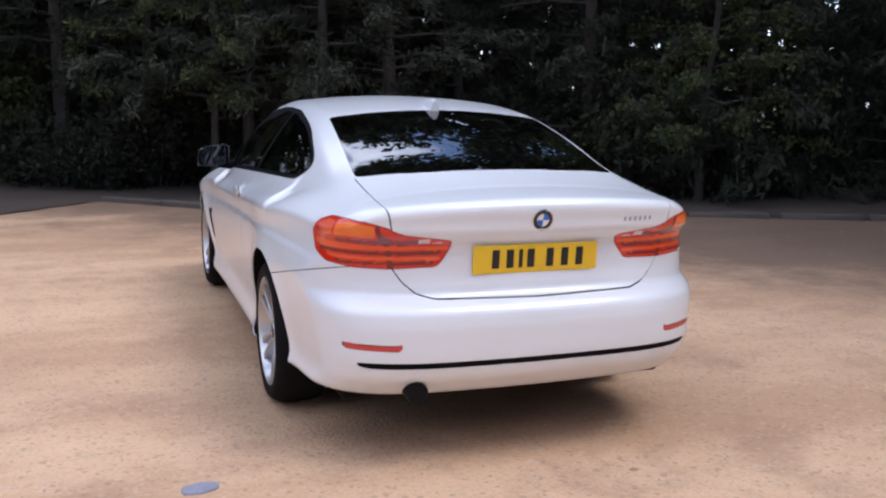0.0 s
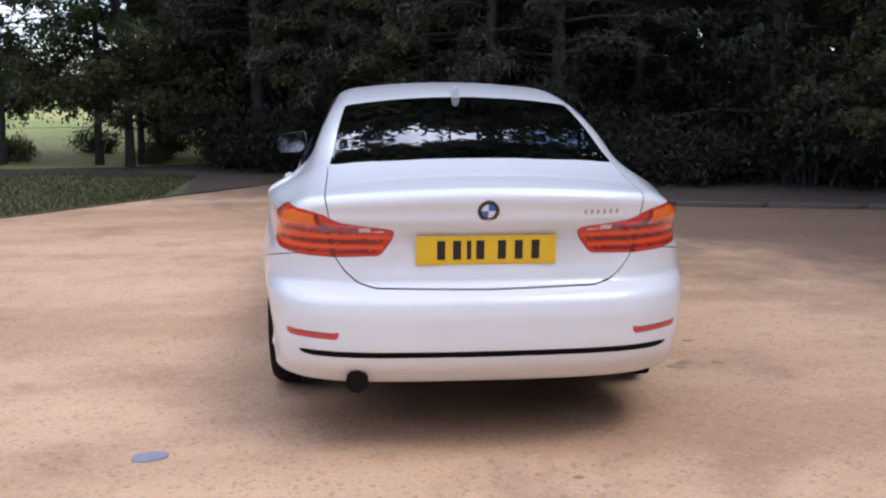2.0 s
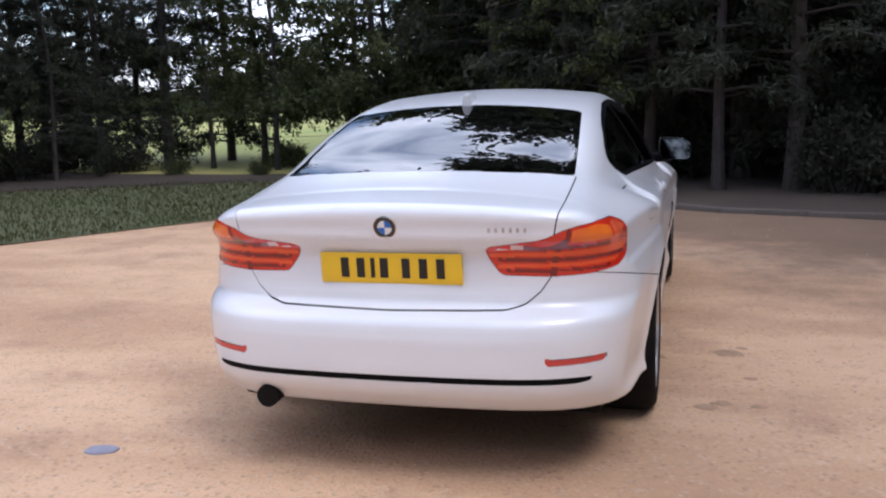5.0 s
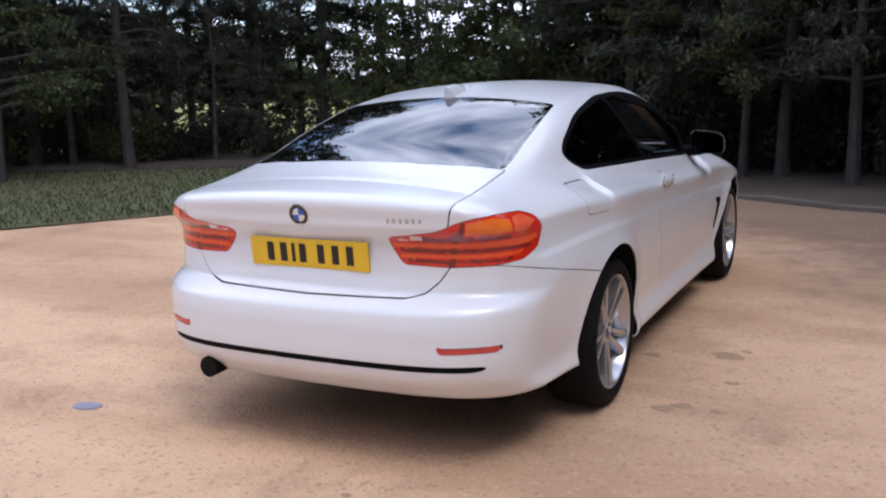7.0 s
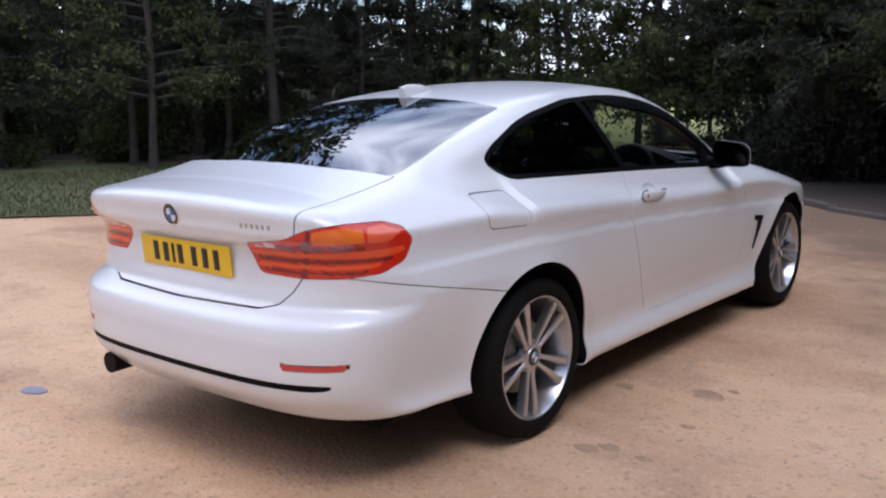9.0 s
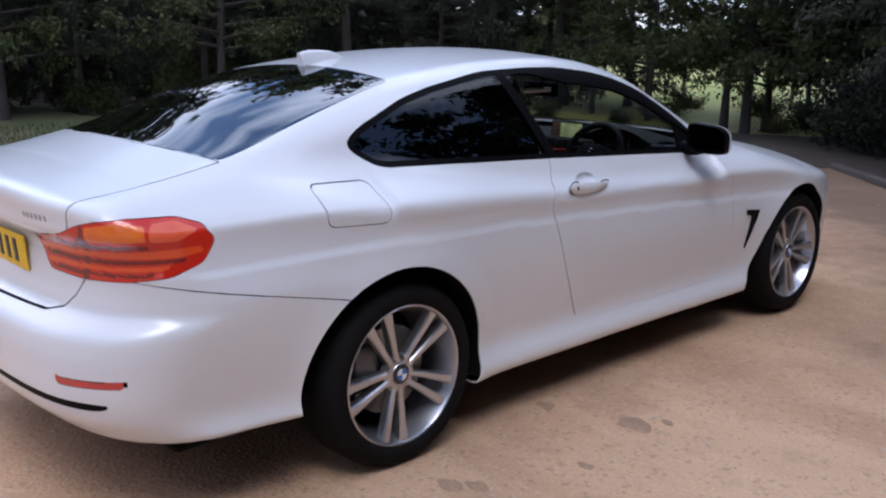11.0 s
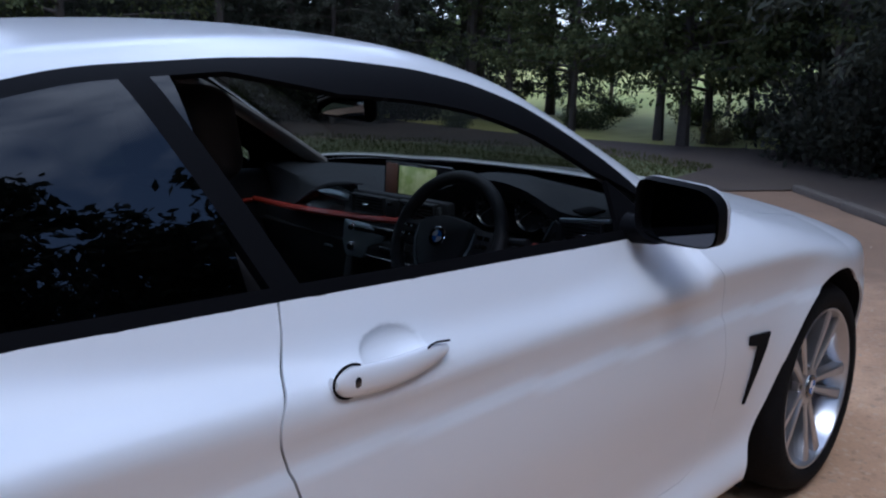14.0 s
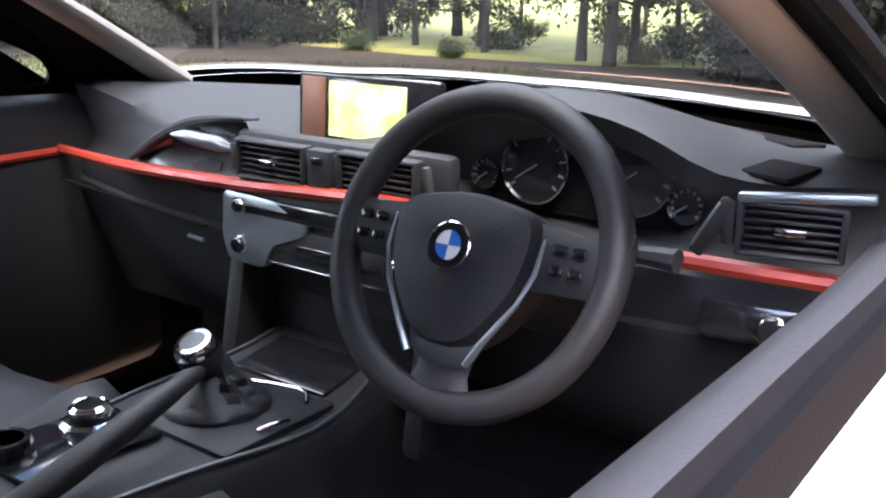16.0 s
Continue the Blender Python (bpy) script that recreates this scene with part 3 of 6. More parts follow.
def solve(f, lo, hi):
    """Where f changes sign between lo (outside) and hi (inside)."""
    for _ in range(15):
        mid = (lo + hi) / 2
        lo, hi = (mid, hi) if f(mid) > 0 else (lo, mid)
    return hi


def skin_x(y, z):
    return solve(lambda x: float(skin(np.array([x]), np.array([y]), np.array([z]))[0]), 1.1, 0.2)


def skin_y(x, z):
    return solve(lambda y: float(skin(np.array([x]), np.array([y]), np.array([z]))[0]), -0.3, 0.8)


def skin_z(x, y):
    return solve(lambda z: float(skin(np.array([x]), np.array([y]), np.array([z]))[0]), 1.5, 0.6)


def islands(bm):
    """Each connected piece of bm as a bmesh of its own."""
    left, out, groups = set(bm.faces), [], []
    while left:
        todo, group = [left.pop()], set()
        while todo:
            f = todo.pop()
            group.add(f)
            for e in f.edges:
                for g in e.link_faces:
                    if g in left:
                        left.discard(g)
                        todo.append(g)
        groups.append(group)
    groups.sort(key=lambda g: -len(g))
    for group in groups:
        if sum(f.calc_area() for f in group) < 4e-6 and out:
            continue
        out.append(bmesh.new())
        piece, copies = out[-1], {}
        for f in group:
            for v in f.verts:
                if v not in copies:
                    copies[v] = piece.verts.new(v.co)
            piece.faces.new([copies[v] for v in f.verts])
    bm.free()
    return out


# Tail lights: each half has a lens with its bars.
def lens_bar(material, outline):
    d = sdf_poly(rounded(outline, 0.008))
    return material, lambda x, y, z: d(np.abs(x) + y, z)


BARS = [
    lens_bar(AMBER, [(0.706, 0.884), (0.706, 0.928), (0.84, 0.943), (0.94, 0.932), (0.95, 0.890)]),
    lens_bar(PINK, [(0.962, 0.889), (0.958, 0.936), (1.03, 0.941), (1.12, 0.915), (1.06, 0.886)]),
    lens_bar(RED_DEEP, [(0.50, 0.858), (0.50, 0.866), (0.64, 0.872), (0.68, 0.905), (0.70, 0.905), (0.70, 0.872), (0.95, 0.879), (0.96, 0.866), (0.70, 0.858)]),
    lens_bar(RED_BAR, [(0.425, 0.836), (0.42, 0.848), (0.70, 0.850), (1.13, 0.868), (1.14, 0.85), (1.06, 0.84), (0.70, 0.834)]),
    lens_bar(RED_DEEP, [(0.46, 0.817), (0.455, 0.829), (0.78, 0.829), (1.08, 0.838), (1.07, 0.826), (0.78, 0.817)]),
    lens_bar(RED_BAR, [(0.46, 0.797), (0.45, 0.810), (0.78, 0.810), (1.03, 0.818), (1.0, 0.803), (0.78, 0.797)]),
    lens_bar(RED_DEEP, [(0.48, 0.78), (0.475, 0.79), (0.72, 0.789), (0.98, 0.794), (0.93, 0.783)]),
    lens_bar(CLEAR_LENS, [(0.43, 0.858), (0.43, 0.868), (0.545, 0.874), (0.55, 0.864)]),
    lens_bar(RED_DEEP, [(0.652, 0.766), (0.682, 0.93), (0.704, 0.93), (0.682, 0.766)]),
]
for s in (1, -1):
    half = lambda x, y, z, s=s: -s * x
    part("reflector", take(reflector_skin, half), REFLECTOR, rear_bumper, "red rear reflector")
    lamp = take(light_skin, half)
    pieces = []
    for material, field in BARS:
        split_at(lamp, field)
        pieces.append((material, take(lamp, field)))
    rim_field = lambda x, y, z: -(sdf_poly(LIGHT)(np.abs(x) + y, z) + 0.007)
    split_at(lamp, rim_field)
    rim = take(lamp, rim_field)
    rest_pieces = islands(lamp)
    rest_pieces.sort(key=lambda b: -len(b.faces))
    lamp_ob = part("tail_light", rest_pieces[0], RED_LENS, car, "red tail light with lit-through bars")
    for piece in rest_pieces[1:]:
        part("lens_piece", piece, RED_LENS, lamp_ob)
    for piece in islands(rim):
        part("lamp_edge", piece, RED_LENS, lamp_ob)
    for material, joined in pieces:
        for piece in islands(joined):
            part("lamp_bar", piece, material, lamp_ob)

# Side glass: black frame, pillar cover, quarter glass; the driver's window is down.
inner_frame = lambda x, y, z: windows(x, y, z) + 0.020 + 0.038 * np.clip((z - 1.02) / 0.08, 0, 1) * np.clip((y - 1.9) / 0.2, 0, 1)
PILLAR = [(1.68, 1.4), (1.73, 1.4), (1.935, 0.9), (1.884, 0.9)]
pillar_d = sdf_poly(PILLAR)
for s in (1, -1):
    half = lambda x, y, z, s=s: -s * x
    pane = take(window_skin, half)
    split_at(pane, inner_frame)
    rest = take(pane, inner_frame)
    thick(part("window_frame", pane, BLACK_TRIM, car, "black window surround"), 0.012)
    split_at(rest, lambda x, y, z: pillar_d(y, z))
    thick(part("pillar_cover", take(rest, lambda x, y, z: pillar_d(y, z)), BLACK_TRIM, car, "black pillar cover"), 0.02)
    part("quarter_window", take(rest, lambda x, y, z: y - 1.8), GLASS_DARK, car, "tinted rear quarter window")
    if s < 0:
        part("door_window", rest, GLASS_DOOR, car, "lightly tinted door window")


# ---------------------------------------------------------------- wheels


def wheel(name, x, y, phase):
    s = 1 if x > 0 else -1
    w = new(name)
    w.parent = car
    w.location = (x, y, HUB_Z if y == AXLE_R else HUB_F)
    m = Matrix.Rotation(0 if s > 0 else math.pi, 4, "Z")
    bm = bmesh.new()
    lathe(bm, [(0.238, -0.012), (0.245, 0.002), (0.254, 0.011), (0.270, 0.016), (0.296, 0.012), (0.310, 0.000), (0.320, -0.018), (0.328, -0.05), (0.330, -0.11), (0.328, -0.17), (0.320, -0.205), (0.29, -0.225), (0.236, -0.215)], 72, "x", m)
    part("tyre", bm, RUBBER, w, "black road tyre with dusty sidewall")
    bm = bmesh.new()
    lathe(bm, [(0.237, -0.016), (0.246, 0.004), (0.2475, 0.007), (0.245, 0.009), (0.240, 0.007), (0.234, -0.004), (0.227, -0.03), (0.213, -0.06), (0.211, -0.20)], 72, "x", m)
    rim = part("rim", bm, ALLOY, w, "polished alloy rim")
    bm = bmesh.new()
    lathe(bm, [(0.211, -0.19), (0.155, -0.19), (0.0, -0.19)], 48, "x", m)
    part("barrel_back", bm, DARK, rim)
    bm = bmesh.new()
    lathe(bm, [(0.06, -0.085), (0.155, -0.085), (0.157, -0.092), (0.155, -0.105), (0.06, -0.105)], 56, "x", m)
    lathe(bm, [(0.0, -0.06), (0.072, -0.062), (0.078, -0.075), (0.078, -0.105)], 40, "x", m)
    part("brake_disc", bm, DISC, w, "grey steel brake disc")
    bm = bmesh.new()
    box(bm, (0.07, 0.10, 0.17), (-0.09 * s, -0.115, 0.03), 0.02)
    part("brake_caliper", bm, ALLOY_DARK, w)
    for k in range(5):
        for side in (-1, 1):
            bm = bmesh.new()
            base = radians(phase + 72 * k)
            rows = []
            for r, off, half, face, deep in ((0.036, 0.30, 0.013, -0.022, 0.03), (0.075, 0.235, 0.0105, -0.020, 0.034), (0.13, 0.20, 0.0125, -0.013, 0.036), (0.19, 0.185, 0.0155, -0.006, 0.036), (0.237, 0.18, 0.021, -0.002, 0.03)):
                q = base + side * off
                c = Vector((0, math.cos(q), math.sin(q))) * r
                t = Vector((0, -math.sin(q), math.cos(q)))
                rows.append([bm.verts.new(m @ (c + t * u * half + Vector((face + v, 0, 0)))) for u, v in ((-1, -deep), (-1, -0.005), (-0.62, 0.0), (0.62, 0.0), (1, -0.005), (1, -deep))])
            for a, b in zip(rows, rows[1:]):
                for i in range(5):
                    bm.faces.new((a[i], a[i + 1], b[i + 1], b[i]))
            bmesh.ops.recalc_face_normals(bm, faces=bm.faces)
            part("spoke", bm, ALLOY, rim, angle=30)
    bm = bmesh.new()
    lathe(bm, [(0.068, -0.05), (0.066, -0.03), (0.055, -0.022), (0.038, -0.021), (0.036, -0.018)], 40, "x", m)
    part("hub", bm, ALLOY, rim)
    bm = bmesh.new()
    lathe(bm, [(0.036, -0.02), (0.034, -0.014), (0.031, -0.013), (0.0, -0.0125)], 40, "x", m)
    cap = part("hub_cap", bm, GLOSS_BLACK, rim, "dark hub cap")
    for q in range(4):
        bm = bmesh.new()
        fan(bm, 0.022, 90 * q, 90 * q + 90, m @ Matrix.Translation((-0.0115, 0, 0)) @ Matrix.Rotation(math.pi / 2, 4, "Y"))
        part("cap_quarter", bm, BLUE if q % 2 else WHITE, cap, smooth=False)
    for k in range(5):
        q = radians(phase + 36 + 72 * k)
        bm = bmesh.new()
        lathe(bm, [(0.010, -0.035), (0.010, -0.024), (0.006, -0.022), (0.0, -0.022)], 8, "x", m @ Matrix.Translation((0, 0.053 * math.cos(q), 0.053 * math.sin(q))))
        part("wheel_bolt", bm, DISC, rim)
    return w


def fan(bm, r, a0, a1, m, inner=0.0, n=10):
    """A flat slice of a disc in the xy plane of m."""
    qs = [radians(a0 + (a1 - a0) * i / n) for i in range(n + 1)]
    outer = [bm.verts.new(m @ Vector((r * math.cos(q), r * math.sin(q), 0))) for q in qs]
    if inner:
        ins = [bm.verts.new(m @ Vector((inner * math.cos(q), inner * math.sin(q), 0))) for q in qs]
        for i in range(n):
            bm.faces.new((outer[i], outer[i + 1], ins[i + 1], ins[i]))
    else:
        c = bm.verts.new(m @ Vector((0, 0, 0)))
        for i in range(n):
            bm.faces.new((c, outer[i], outer[i + 1]))


for x, y, phase in ((0.868, AXLE_R, 117), (-0.868, AXLE_R, 70), (0.862, AXLE_F, 62), (-0.862, AXLE_F, 80)):
    wheel("wheel", x, y, phase)


# ---------------------------------------------------------------- outer fittings
def roundel(parent, m, r, name="badge"):
    """A round badge in the xy plane of m: dark ring, blue and white quarters."""
    bm = bmesh.new()
    lathe(bm, [(r, 0.0), (r, 0.004), (r * 0.95, 0.0055), (r * 0.62, 0.0055), (0.0, 0.005)], 40, "z", m)
    b = part(name, bm, GLOSS_BLACK, parent, "round badge with dark ring")
    bm = bmesh.new()
    lathe(bm, [(r * 1.03, 0.0), (r * 1.03, 0.005), (r * 0.96, 0.006)], 40, "z", m)
    part("badge_rim", bm, CHROME, b)
    for q in range(4):
        bm = bmesh.new()
        fan(bm, r * 0.62, 90 * q, 90 * q + 90, m @ Matrix.Translation((0, 0, 0.0062)))
        part("badge_quarter", bm, WHITE if q % 2 else BLUE, b, smooth=False)
    return b


def tail_frame(x, z):
    """A frame on the tail at (x, z), its own z pointing out of the skin."""
    e = 0.03
    p, px, pz = (Vector((a, skin_y(a, b), b)) for a, b in ((x, z), (x + e, z), (x, z + e)))
    u = (px - p).normalized()
    n = u.cross((pz - p).normalized()).normalized()
    m = Matrix((u, n.cross(u), n)).transposed().to_4x4()
    m.translation = p
    return m


roundel(trunk_lid, tail_frame(0, 0.944), 0.041)
# Number plate with one bar for each character.
pm = Matrix.Translation((0, 0.048, 0.792)) @ Matrix.Rotation(radians(95), 4, "X")
bm = bmesh.new()
box(bm, (0.52, 0.111, 0.006), (0, 0, 0), 0.0025)
bmesh.ops.transform(bm, matrix=pm, verts=bm.verts)
plate = part("number_plate", bm, YELLOW, trunk_lid, "yellow number plate with plain black bars")
for k, cx in enumerate((-0.172, -0.112, -0.0665, -0.024, 0.058, 0.122, 0.186)):
    bm = bmesh.new()
    box(bm, (0.016 if k == 2 else 0.030, 0.072, 0.002), (cx * 0.98, 0.001, 0.0042), 0.0008)
    bmesh.ops.transform(bm, matrix=pm, verts=bm.verts)
    part("character_bar", bm, INK, plate)
# Model lettering, unreadable: small bars.
for k in range(6):
    m = tail_frame(0.362 + 0.024 * k, 0.935)
    bm = bmesh.new()
    box(bm, (0.009, 0.017, 0.003), (0, 0, 0.002), 0.001)
    bmesh.ops.transform(bm, matrix=m, verts=bm.verts)
    part("lettering_bar", bm, ALLOY, trunk_lid)
# Exhaust.
bm = bmesh.new()
tube(bm, [(-0.485, 0.5, 0.30), (-0.485, 0.15, 0.31), (-0.485, 0.012, 0.308)], [0.036, 0.038, 0.042], 24, cap=False)
tube(bm, [(-0.485, 0.012, 0.308), (-0.485, 0.2, 0.31)], [0.037, 0.034], 24, cap=True)
tube(bm, [(-0.485, 0.0115, 0.308), (-0.485, 0.0125, 0.308)], [0.042, 0.037], 24, cap=False)
part("exhaust_pipe", bm, EXHAUST, car, "dark sooty exhaust tail pipe")
# Shark-fin aerial.
bm = bmesh.new()
rings = []
for k in range(9):
    t = k / 8
    y = 1.245 + 0.20 * t
    h = float(spl((0, 0.054), (0.1, 0.056), (0.45, 0.048), (0.8, 0.030), (1, 0.006))(t))
    wd = 0.021 * (1 - 0.6 * t)
    z0 = skin_z(0, y) - 0.004
    rings.append([bm.verts.new((wd * math.copysign(abs(math.cos(q)) ** 0.6, math.cos(q)) * (1 - 0.35 * max(math.sin(q), 0)), y - 0.014 * max(math.sin(q), 0) * (1 - t), z0 + h * math.sin(q) ** 0.55)) for q in (math.pi * i / 10 for i in range(11))])
for a, b in zip(rings, rings[1:]):
    for i in range(10):
        bm.faces.new((a[i], a[i + 1], b[i + 1], b[i]))
bm.faces.new(rings[0][::-1])
bmesh.ops.recalc_face_normals(bm, faces=bm.faces)
part("shark_fin_aerial", bm, PAINT, car, angle=50)

VENT = [(3.233, 0.625), (3.233, 0.650), (3.352, 0.638), (3.338, 0.60), (3.310, 0.53), (3.279, 0.45), (3.270, 0.452), (3.278, 0.54), (3.285, 0.612)]
for s in (1, -1):
    # Door handle.
    bm = bmesh.new()
    rings = []
    for k in range(17):
        t = k / 16
        y = 1.866 + 0.244 * t
        z = 0.889 - 0.007 * math.sin(math.pi * t) - 0.004 * t
        lift = 0.002 + 0.015 * math.sin(math.pi * (0.12 + 0.80 * t)) ** 0.6 * (1 if t < 0.97 else 0.7)
        r = float(spl((0, 0.010), (0.03, 0.018), (0.08, 0.0225), (0.2, 0.0235), (0.5, 0.0225), (0.8, 0.0185), (0.94, 0.013), (1, 0.008))(t))
        x0 = skin_x(y, 0.862)
        rings.append([bm.verts.new((s * (x0 - 0.012 + lift + 0.011 * math.cos(q)), y, z + r * math.sin(q))) for q in (2 * math.pi * i / 14 for i in range(14))])
    for a, b in zip(rings, rings[1:]):
        for i in range(14):
            bm.faces.new((a[i], a[(i + 1) % 14], b[(i + 1) % 14], b[i]))
    bm.faces.new(rings[0][::-1])
    bm.faces.new(rings[-1])
    bmesh.ops.recalc_face_normals(bm, faces=bm.faces)
    handle = part("door_handle", bm, PAINT, doors[s], angle=50)
    bm = bmesh.new()
    bmesh.ops.create_uvsphere(bm, u_segments=16, v_segments=8, radius=0.0075)
    bmesh.ops.transform(bm, matrix=Matrix.Translation((s * (skin_x(1.903, 0.862) + 0.0115), 1.903, 0.886)) @ Matrix.Diagonal((0.3, 1, 1.15, 1)), verts=bm.verts)
    part("key_hole", bm, GLOSS_BLACK, handle, "black key hole")
    bm = bmesh.new()
    tube(bm, [(s * (skin_x(1.893 + 0.030 * math.cos(q), 0.862) + 0.003), 1.895 + 0.0315 * math.cos(q), 0.888 + 0.0245 * math.sin(q)) for q in (math.pi * (0.28 + 1.25 * i / 14) for i in range(15))], 0.0022, 6)
    part("handle_gap", bm, DARK, handle)
    bm = bmesh.new()
    tube(bm, [(s * (skin_x(y, 0.862) + 0.006), y, z) for y, z in ((2.056, 0.896), (2.063, 0.901), (2.078, 0.903), (2.110, 0.899))], 0.002, 6)
    part("handle_gap", bm, DARK, handle)
    # Vent behind the front wheel.
    v = bmesh.new()
    pts = [v.verts.new((s * (skin_x(a, b) + 0.002), a, b)) for a, b in rounded(VENT, 0.006)]
    face = v.faces.new(pts if s > 0 else pts[::-1])
    out = bmesh.ops.extrude_face_region(v, geom=[face])
    bmesh.ops.translate(v, vec=(s * 0.004, 0, 0), verts=[g for g in out["geom"] if isinstance(g, bmesh.types.BMVert)])
    bmesh.ops.recalc_face_normals(v, faces=v.faces)
    part("fender_vent", v, DARK, car, "black vent slot")
    # Door mirror: white shell ahead, black bezel and glass behind.
    mirror = new("door_mirror")
    mirror.parent = car
    mirror["label"] = "door mirror with white cap and black surround"
    mm = Matrix.Translation((s * 0.908, 2.80, 1.030)) @ Matrix.Rotation(radians(7 * s), 4, "Z")
    glass_turn = mm @ Matrix.Translation((0, -0.026, 0)) @ Matrix.Rotation(radians(-10 * s), 4, "Z") @ Matrix.Rotation(radians(-4), 4, "X")

    def shell_part(name, material, y0, y1, grow, label, at=mm, back=True):
        bm = bmesh.new()
        rings = []
        for k in range(9):
            t = k / 8
            y = y0 + (y1 - y0) * t
            g = grow(t)
            ring = []
            for i in range(28):
                q = 2 * math.pi * i / 28
                c, d = math.cos(q), math.sin(q)
                e = 2.0 / 4.2
                hx, hz = 0.094 * math.copysign(abs(c) ** e, c), 0.073 * math.copysign(abs(d) ** e, d)
                hz *= 1 - 0.22 * (c * 0.5 + 0.5)
                ring.append(bm.verts.new(at @ Vector((s * (hx * g - 0.01 * (1 - g)), y, hz * g + 0.006 - 0.028 * (c * 0.5 + 0.5)))))
            rings.append(ring)
        for a, b in zip(rings, rings[1:]):
            for i in range(28):
                bm.faces.new((a[i], a[(i + 1) % 28], b[(i + 1) % 28], b[i]))
        if back:
            bm.faces.new(rings[0])
        bm.faces.new(rings[-1])
        bmesh.ops.recalc_face_normals(bm, faces=bm.faces)
        return part(name, bm, material, mirror, label, angle=50)

    shell_part("mirror_cap", PAINT, 0.0, 0.075, lambda t: (1 - (0.95 * t) ** 2.2) ** 0.5, "white mirror cap")
    shell_part("mirror_bezel", BLACK_TRIM, -0.045, -0.001, lambda t: 0.955 + 0.035 * t, "black mirror surround", back=False)
    shell_part("mirror_glass", MIRROR, -0.0015, 0.0015, lambda t: 0.925, "dark mirror glass", at=glass_turn)
    bm = bmesh.new()
    tube(bm, [(s * 0.775, 2.80, 0.972), (s * 0.84, 2.80, 0.972), (s * 0.90, 2.80, 0.985)], [0.034, 0.028, 0.026], 14)
    part("mirror_foot", bm, BLACK_TRIM, mirror, "black mirror foot")
    bm = bmesh.new()
    bm.faces.new([bm.verts.new(p) for p in ((s * 0.787, 2.76, 0.955), (s * 0.772, 2.97, 0.945), (s * 0.735, 2.77, 1.075))])
    thick(part("mirror_triangle", bm, BLACK_TRIM, mirror, smooth=False), 0.012)
    # Headlight.
    bm = bmesh.new()
    bmesh.ops.create_uvsphere(bm, u_segments=24, v_segments=12, radius=1)
    bmesh.ops.transform(bm, matrix=Matrix.Translation((s * 0.62, 4.19, 0.70)) @ Matrix.Rotation(radians(-22 * s), 4, "Z") @ Matrix.Diagonal((0.12, 0.17, 0.052, 1)), verts=bm.verts)
    part("headlight", bm, GLOSS_BLACK, car, "dark glossy headlight")

# Dark inner shell behind the panels, seen only in the gaps and from inside.
inner = car_skin(0.03)
bmesh.ops.recalc_face_normals(inner, faces=inner.faces)
inner.normal_update()
turned = 1 if max(inner.faces, key=lambda f: f.calc_center_median().z).normal.z > 0 else -1
shifts = [(v, v.normal * (0.026 * turned)) for v in inner.verts]
for v, d in shifts:
    v.co -= d
for ya in (AXLE_R, AXLE_F):
    field = arch(ya)
    split_at(inner, field)
    take(inner, field).free()
for opening, margin in ((windows, 0.012), (above(REAR_GLASS, 0.9), 0.012), (above(FRONT_GLASS, 0.9), 0.004)):
    field = lambda x, y, z: opening(x, y, z) + margin
    split_at(inner, field)
    take(inner, field).free()
part("inner_shell", inner, DARK, car, angle=60)

# Dark underside and wheel housings.
bm = bmesh.new()
box(bm, (1.42, 4.1, 0.05), (0, 2.32, 0.245), 0.02)
part("underbody", bm, DARK, car, "dark underbody")
for s in (1, -1):
    for ya in (AXLE_R, AXLE_F):
        bm = bmesh.new()
        rows = []
        for i in range(25):
            q = math.pi * (-0.08 + 1.16 * i / 24)
            far = solve(lambda d: float(-arch(ya)(np.array([0.8]), np.array([ya + d * math.cos(q)]), np.array([HUB_Z + d * math.sin(q)]))[0]), 0.1, 0.7) + 0.004
            y, z = ya + far * math.cos(q), HUB_Z + far * math.sin(q)
            rows.append((bm.verts.new((s * min(0.89, skin_x(y, max(z, 0.27)) - 0.006), y, z)), bm.verts.new((s * 0.55, y, z)), bm.verts.new((s * 0.55, ya + 0.01 * math.cos(q), HUB_Z))))
        for a, b in zip(rows, rows[1:]):
            bm.faces.new((a[0], b[0], b[1], a[1]))
            bm.faces.new((a[1], b[1], b[2], a[2]))
        part("wheel_housing", bm, DARK, car)


# ---------------------------------------------------------------- cabin
DASH = mat("dash_plastic", (0.019, 0.0195, 0.023), 0.6, grain=0.35, size=400, bump=0.15, stain=0.15, stain_size=5)
LEATHER = mat("black_leather", (0.017, 0.016, 0.018), 0.55, grain=0.15, size=220, bump=0.08, stain=0.2, stain_size=8)
CLOTH = mat("dark_seat_cloth", (0.022, 0.023, 0.028), 0.85, grain=0.5, size=300, bump=0.3)
LINING = mat("grey_headlining", (0.30, 0.275, 0.26), 0.9, grain=0.15, size=300, stain=0.1)
CORAL = mat("coral_trim", (0.42, 0.038, 0.018), 0.4, grain=0.05, size=300, coat=0.3)
BROWN = mat("brown_trim", (0.16, 0.07, 0.045), 0.4, grain=0.2, size=120)
SATIN = mat("satin_metal", (0.35, 0.40, 0.43), 0.32, 0.8, grain=0.1, size=200)
SATIN_DARK = mat("dark_satin_metal", (0.09, 0.095, 0.10), 0.4, 0.6, grain=0.1, size=200)
DIAL_GREY = mat("dial_print", (0.10, 0.10, 0.105), 0.5)
CARPET = mat("black_carpet", (0.007, 0.007, 0.008), 0.95, grain=0.5, size=200)
PAD = mat("wheel_pad", (0.018, 0.018, 0.020), 0.55, grain=0.3, size=350, bump=0.12)
